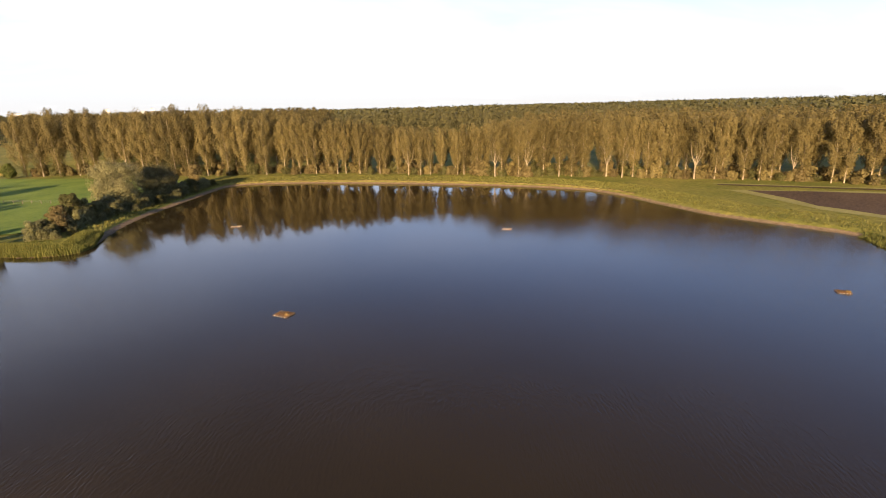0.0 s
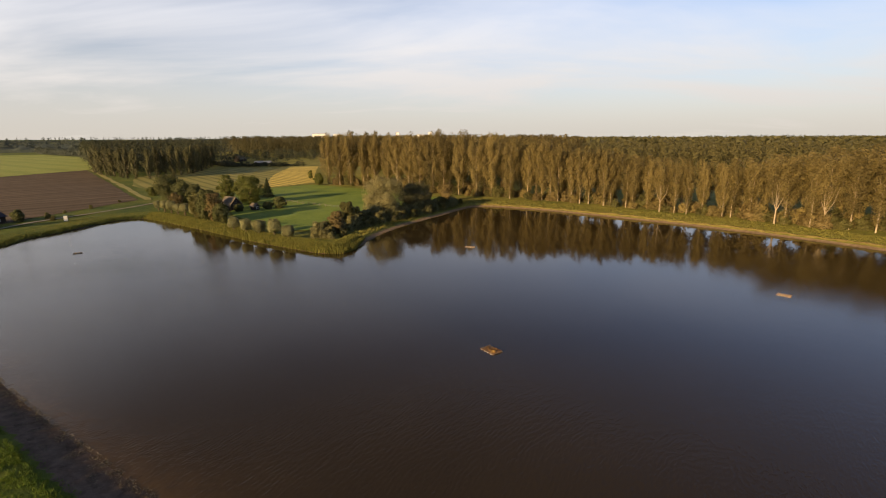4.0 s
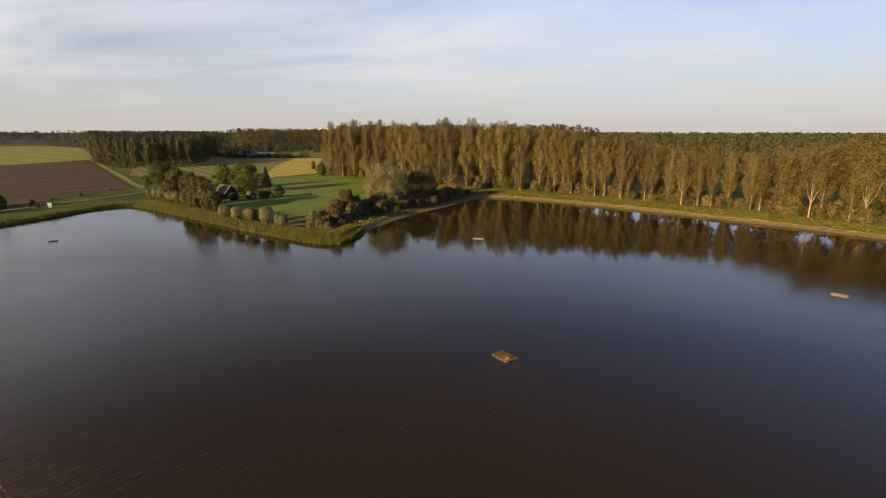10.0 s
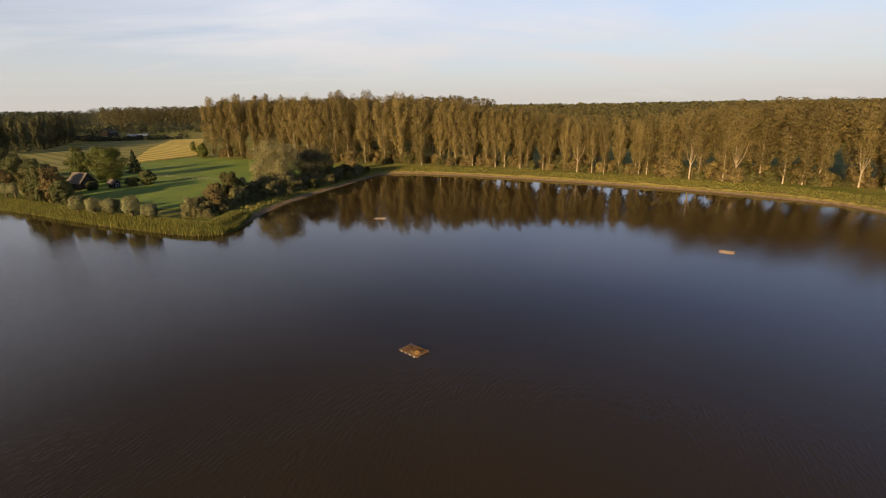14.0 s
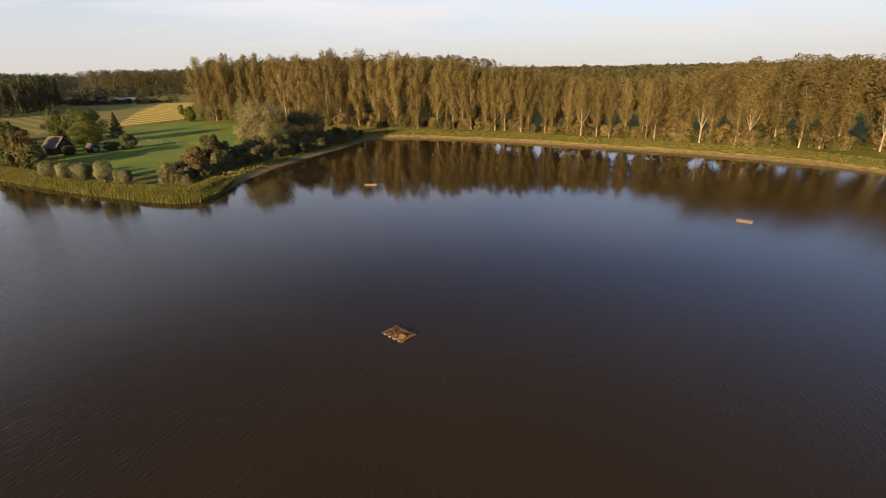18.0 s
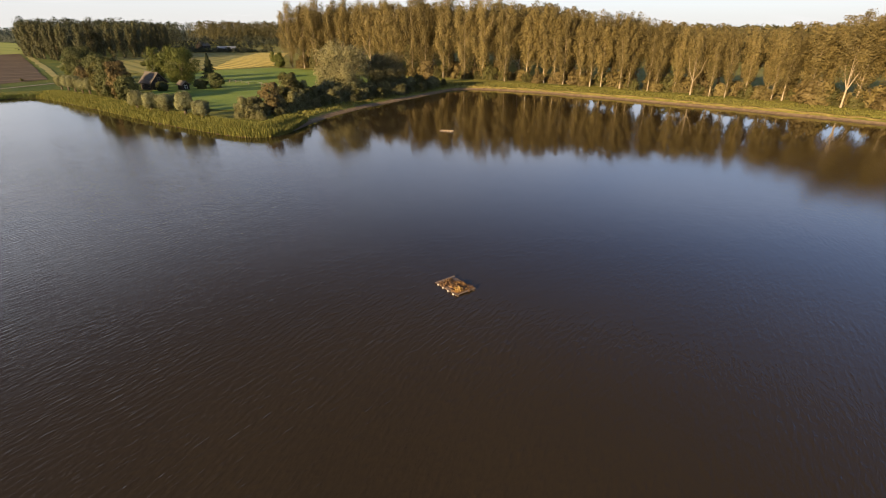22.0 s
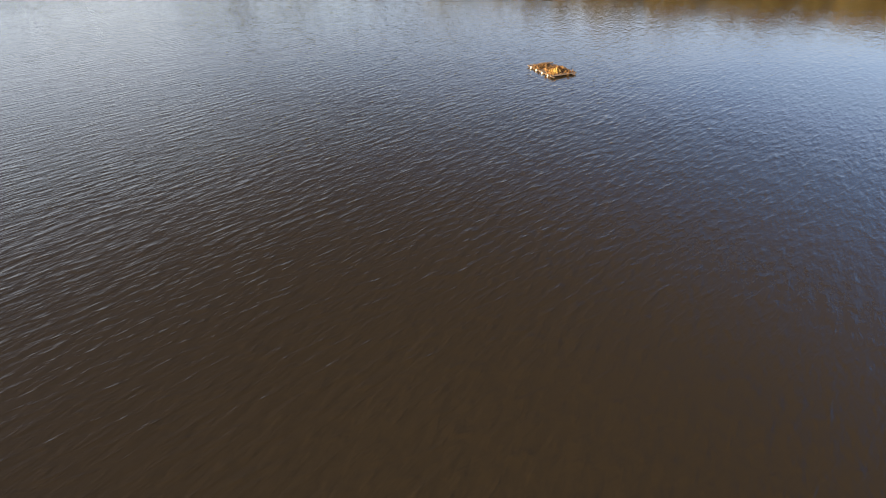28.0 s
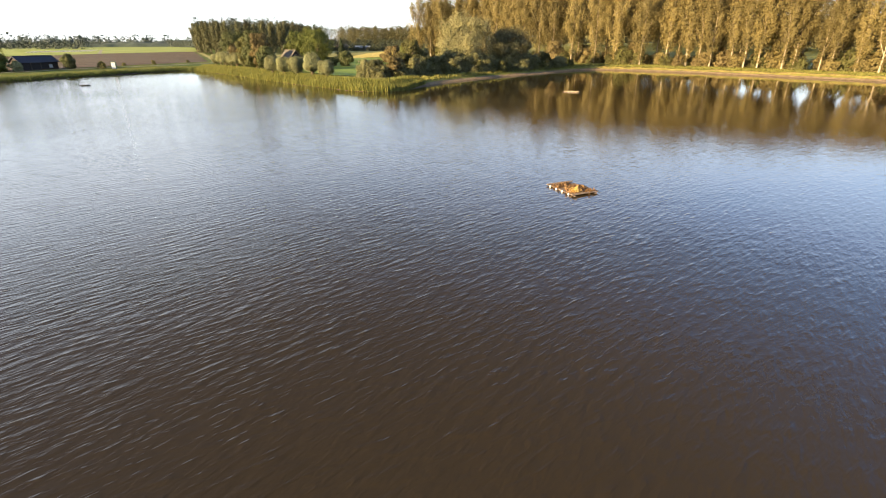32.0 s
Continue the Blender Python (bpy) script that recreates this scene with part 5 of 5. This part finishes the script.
foot = np.c_[p, np.maximum(land(p[:, 0], p[:, 1]), -0.02)]
star = np.array([(1, 0, 0), (0, 1, 0), (-1, 0, 0), (0, -1, 0), (0, 0, 0.8), (0, 0, -0.4)], float)
v = foot[:, None, :] + star[None] * (size * r3.uniform(0.6, 1.4, (n, 3)))[:, None, :] + r3.normal(size=(n, 6, 3)) * size[:, None, :] * 0.2
f = np.array([(0, 1, 4), (1, 2, 4), (2, 3, 4), (3, 0, 4), (1, 0, 5), (2, 1, 5), (3, 2, 5), (0, 3, 5)])
f = (f[None] + 6 * np.arange(n)[:, None, None]).reshape(-1, 3)
tagged(new("mud_clods", mesh_from("mud_clods", v.reshape(-1, 3), f, M_CLOD)), "dark clods of peaty mud along the waterline", "mud", kind="stuff")
p = shore_band(2600, r3, (-48, 62, -4, 150), 2.0, 7)
blades("thicket_grass", p, 0.2, 0.6, 0.35, M_GRASSBLADE, "rank grass below the headland thicket", r3, "grass", 0.3)

# ---- farther woods ----
r4 = np.random.default_rng(41)
p = scatter([(-240, 270), (-232, 312), (-260, 402), (-296, 520), (-420, 650), (-505, 545), (-292, 300)], 10, r4)
canopy("plantation", p, r4.uniform(21, 25, len(p)), r4.uniform(8, 11, len(p)), r4, 1.1, 190, M_FARWOOD, "dark plantation beyond the stubble field", 0.05)
edge_trees = []
for line, gap in (([(-224, 262), (-222, 311), (-252, 400)], 8.5), ([(-236, 262), (-292, 302), (-350, 372)], 8.5)):
    for n, (x, y) in enumerate(along(line, gap)[0]):
        sc = r4.uniform(0.82, 0.95)
        x, y, turn = x + r4.normal() * 0.8, y + r4.normal() * 0.8, r4.uniform(0, 360)
        if len(edge_trees) < 2:
            edge_trees.append(tree_thing("plantation_tree", poplar(24, 8.2, np.random.default_rng(140 + len(edge_trees)), 0.75, 14, 36, 0.03, 0, M_PLANTED, 0.40), "dull green tree at the edge of the plantation", "trees along the plantation"))
            edge_trees[-1].matrix_basis = pose(x, y, ground_z(x, y) - 0.05, 0, 0, turn)
            edge_trees[-1].scale = (sc * 1.05, sc * 1.05, sc)
        else:
            plant(edge_trees[n % 2], x, y, (sc * 1.05, sc), turn)
p = scatter([(-330, 620), (-245, 640), (-190, 690), (-110, 760), (-60, 900), (-300, 900), (-430, 760)], 14, r4)
canopy("tall_wood", p, r4.uniform(24, 29, len(p)), r4.uniform(11, 15, len(p)), r4, 1.6, 210, M_MIXWOOD, "sunlit tall wood behind the far farm", 0.05)
p = np.concatenate([scatter([(-300, 500), (-215, 520), (-180, 600), (-240, 640), (-320, 600)], 16, r4), np.array([(-262, 478), (-240, 484), (-228, 487), (-215, 492), (-205, 500), (-275, 476), (-285, 484), (-195, 520), (-188, 540)])])
canopy("farm_trees", p, r4.uniform(5, 12, len(p)), r4.uniform(7, 12, len(p)), r4, 1.5, 110, M_FARWOOD, "trees and hedges round the far farm", 0.02)
p = scatter([(-232, 390), (-165, 402), (-158, 412), (-222, 402), (-262, 440), (-272, 420)], 5, r4)
canopy("field_hedge", p, r4.uniform(2, 4.5, len(p)), r4.uniform(5, 8, len(p)), r4, 1.0, 150, M_FARWOOD, "dark hedge and low trees beyond the stubble field", 0.02)
p = scatter([(-60, 430), (60, 420), (260, 400), (420, 250), (450, 0), (900, -300), (1500, -200), (1500, 1200), (-40, 1500)], 24, r4)
canopy("great_wood", p, r4.uniform(17, 24, len(p)), r4.uniform(18, 26, len(p)), r4, 4.6, 44, M_GREATWOOD, "wide wooded country beyond the shore trees", 0.2)


def ridge(cx, cy, turn, length, depth, h, r):
    """A closed far wood seen from outside: a lumpy canopy that falls to the ground all round."""
    nx, ny = int(length / 8) + 2, max(5, int(depth / 22) + 3)
    u, v = np.meshgrid(np.linspace(-length / 2, length / 2, nx), np.linspace(-depth / 2, depth / 2, ny))
    u = u + r.uniform(-4, 4, u.shape); v = v + r.uniform(-5, 5, v.shape)
    z = h * (0.5 + 0.5 * r.uniform(0, 1, u.shape)) * (0.8 + 0.2 * np.sin(u / 60 + cx)) * np.clip(1.15 - np.abs(u) / length, 0.65, 1)
    edge = np.zeros(u.shape, bool); edge[0] = edge[-1] = True; edge[:, 0] = edge[:, -1] = True
    z = np.where(edge, 0.4, z)
    v[1] = v[0] + r.uniform(4, 9, nx); v[-2] = v[-1] - 5; z[1] *= 0.75
    c, k = math.cos(turn), math.sin(turn)
    i = np.arange(nx * ny).reshape(ny, nx)
    f = np.stack([i[:-1, :-1], i[:-1, 1:], i[1:, 1:], i[1:, :-1]], -1).reshape(-1, 4)
    return np.stack([cx + u * c - v * k, cy + u * k + v * c, z], -1).reshape(-1, 3), f


def distance():
    pieces, crowns, talls = [], [], []
    for k in range(84):
        a = radians(-86 + 174 * (k + r4.uniform(0, 1)) / 84)
        far = (1150, 1500, 1900, 2400, 3000, 3700)[k % 6] * r4.uniform(0.9, 1.12)
        if a > radians(-14) and far < 1800:
            far += 900
        pieces.append(ridge(math.sin(a) * far, math.cos(a) * far, -a + r4.normal() * 0.25, far * r4.uniform(0.16, 0.34), r4.uniform(60, 200), r4.uniform(6, 10) * (1 + far / 9000), r4))
        n = int(far * 0.022)
        u = r4.uniform(-0.13, 0.13, n) * far
        crowns.append(np.stack([math.sin(a) * far + u * math.cos(a), math.cos(a) * far - u * math.sin(a)], 1) + r4.normal(size=(n, 2)) * 12)
        talls.append(r4.uniform(7, 24) * (0.75 + 0.35 * np.cos(u / far * 9)) * r4.uniform(0.8, 1.1, n))
    v, f = joined(pieces)
    tagged(new("distant_woods", mesh_from("distant_woods", v, f, M_HAZED_CANOPY)), "woods along the horizon, with grey-green haze put into their colour", "wood", kind="stuff")
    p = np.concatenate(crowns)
    canopy("distant_trees", p, np.concatenate(talls), r4.uniform(10, 18, len(p)), r4, 3.8, 34, M_HAZED_LEAVES, "lines of far trees before the horizon", 0.02)


distance()
p = [q for a, b in (((-520, 590), (-760, 760)), ((-610, 470), (-1000, 430))) for q in along([a, b], 7)[0]]
canopy("hedgerow", p, r4.uniform(7, 13, len(p)), r4.uniform(9, 14, len(p)), r4, 1.9, 130, M_HAZED_LEAVES, "low hedgerow trees between the fields", 0.02)


def far_block(label, x, y, w, d, h, turn):
    e = new("far_building")
    tagged(e, label, "building")
    part("wall", slab(-w / 2, w / 2, -d / 2, d / 2, 0, h), M_WHITE, e)
    part("roof", slab(-w / 2 - 0.5, w / 2 + 0.5, -d / 2 - 0.5, d / 2 + 0.5, h, h + 1), M_SLATE, e)
    for k in range(4):
        part("window", slab(-w / 2 + w * (k + 0.3) / 4, -w / 2 + w * (k + 0.7) / 4, -d / 2 - 0.1, -d / 2, h * 0.4, h * 0.6), M_PANE, e)
    e.matrix_basis = pose(x, y, 0.9, 0, 0, turn)


for x, y, w, d, h, turn in ((-866, 2703, 70, 20, 40, 17), (-770, 2730, 40, 20, 36, 15), (-436, 2798, 16, 16, 46, 8), (-300, 2815, 50, 20, 33, 5), (-250, 2820, 18, 18, 46, 5)):
    far_block("far pale apartment block on the horizon", x, y, w, d, h, turn)
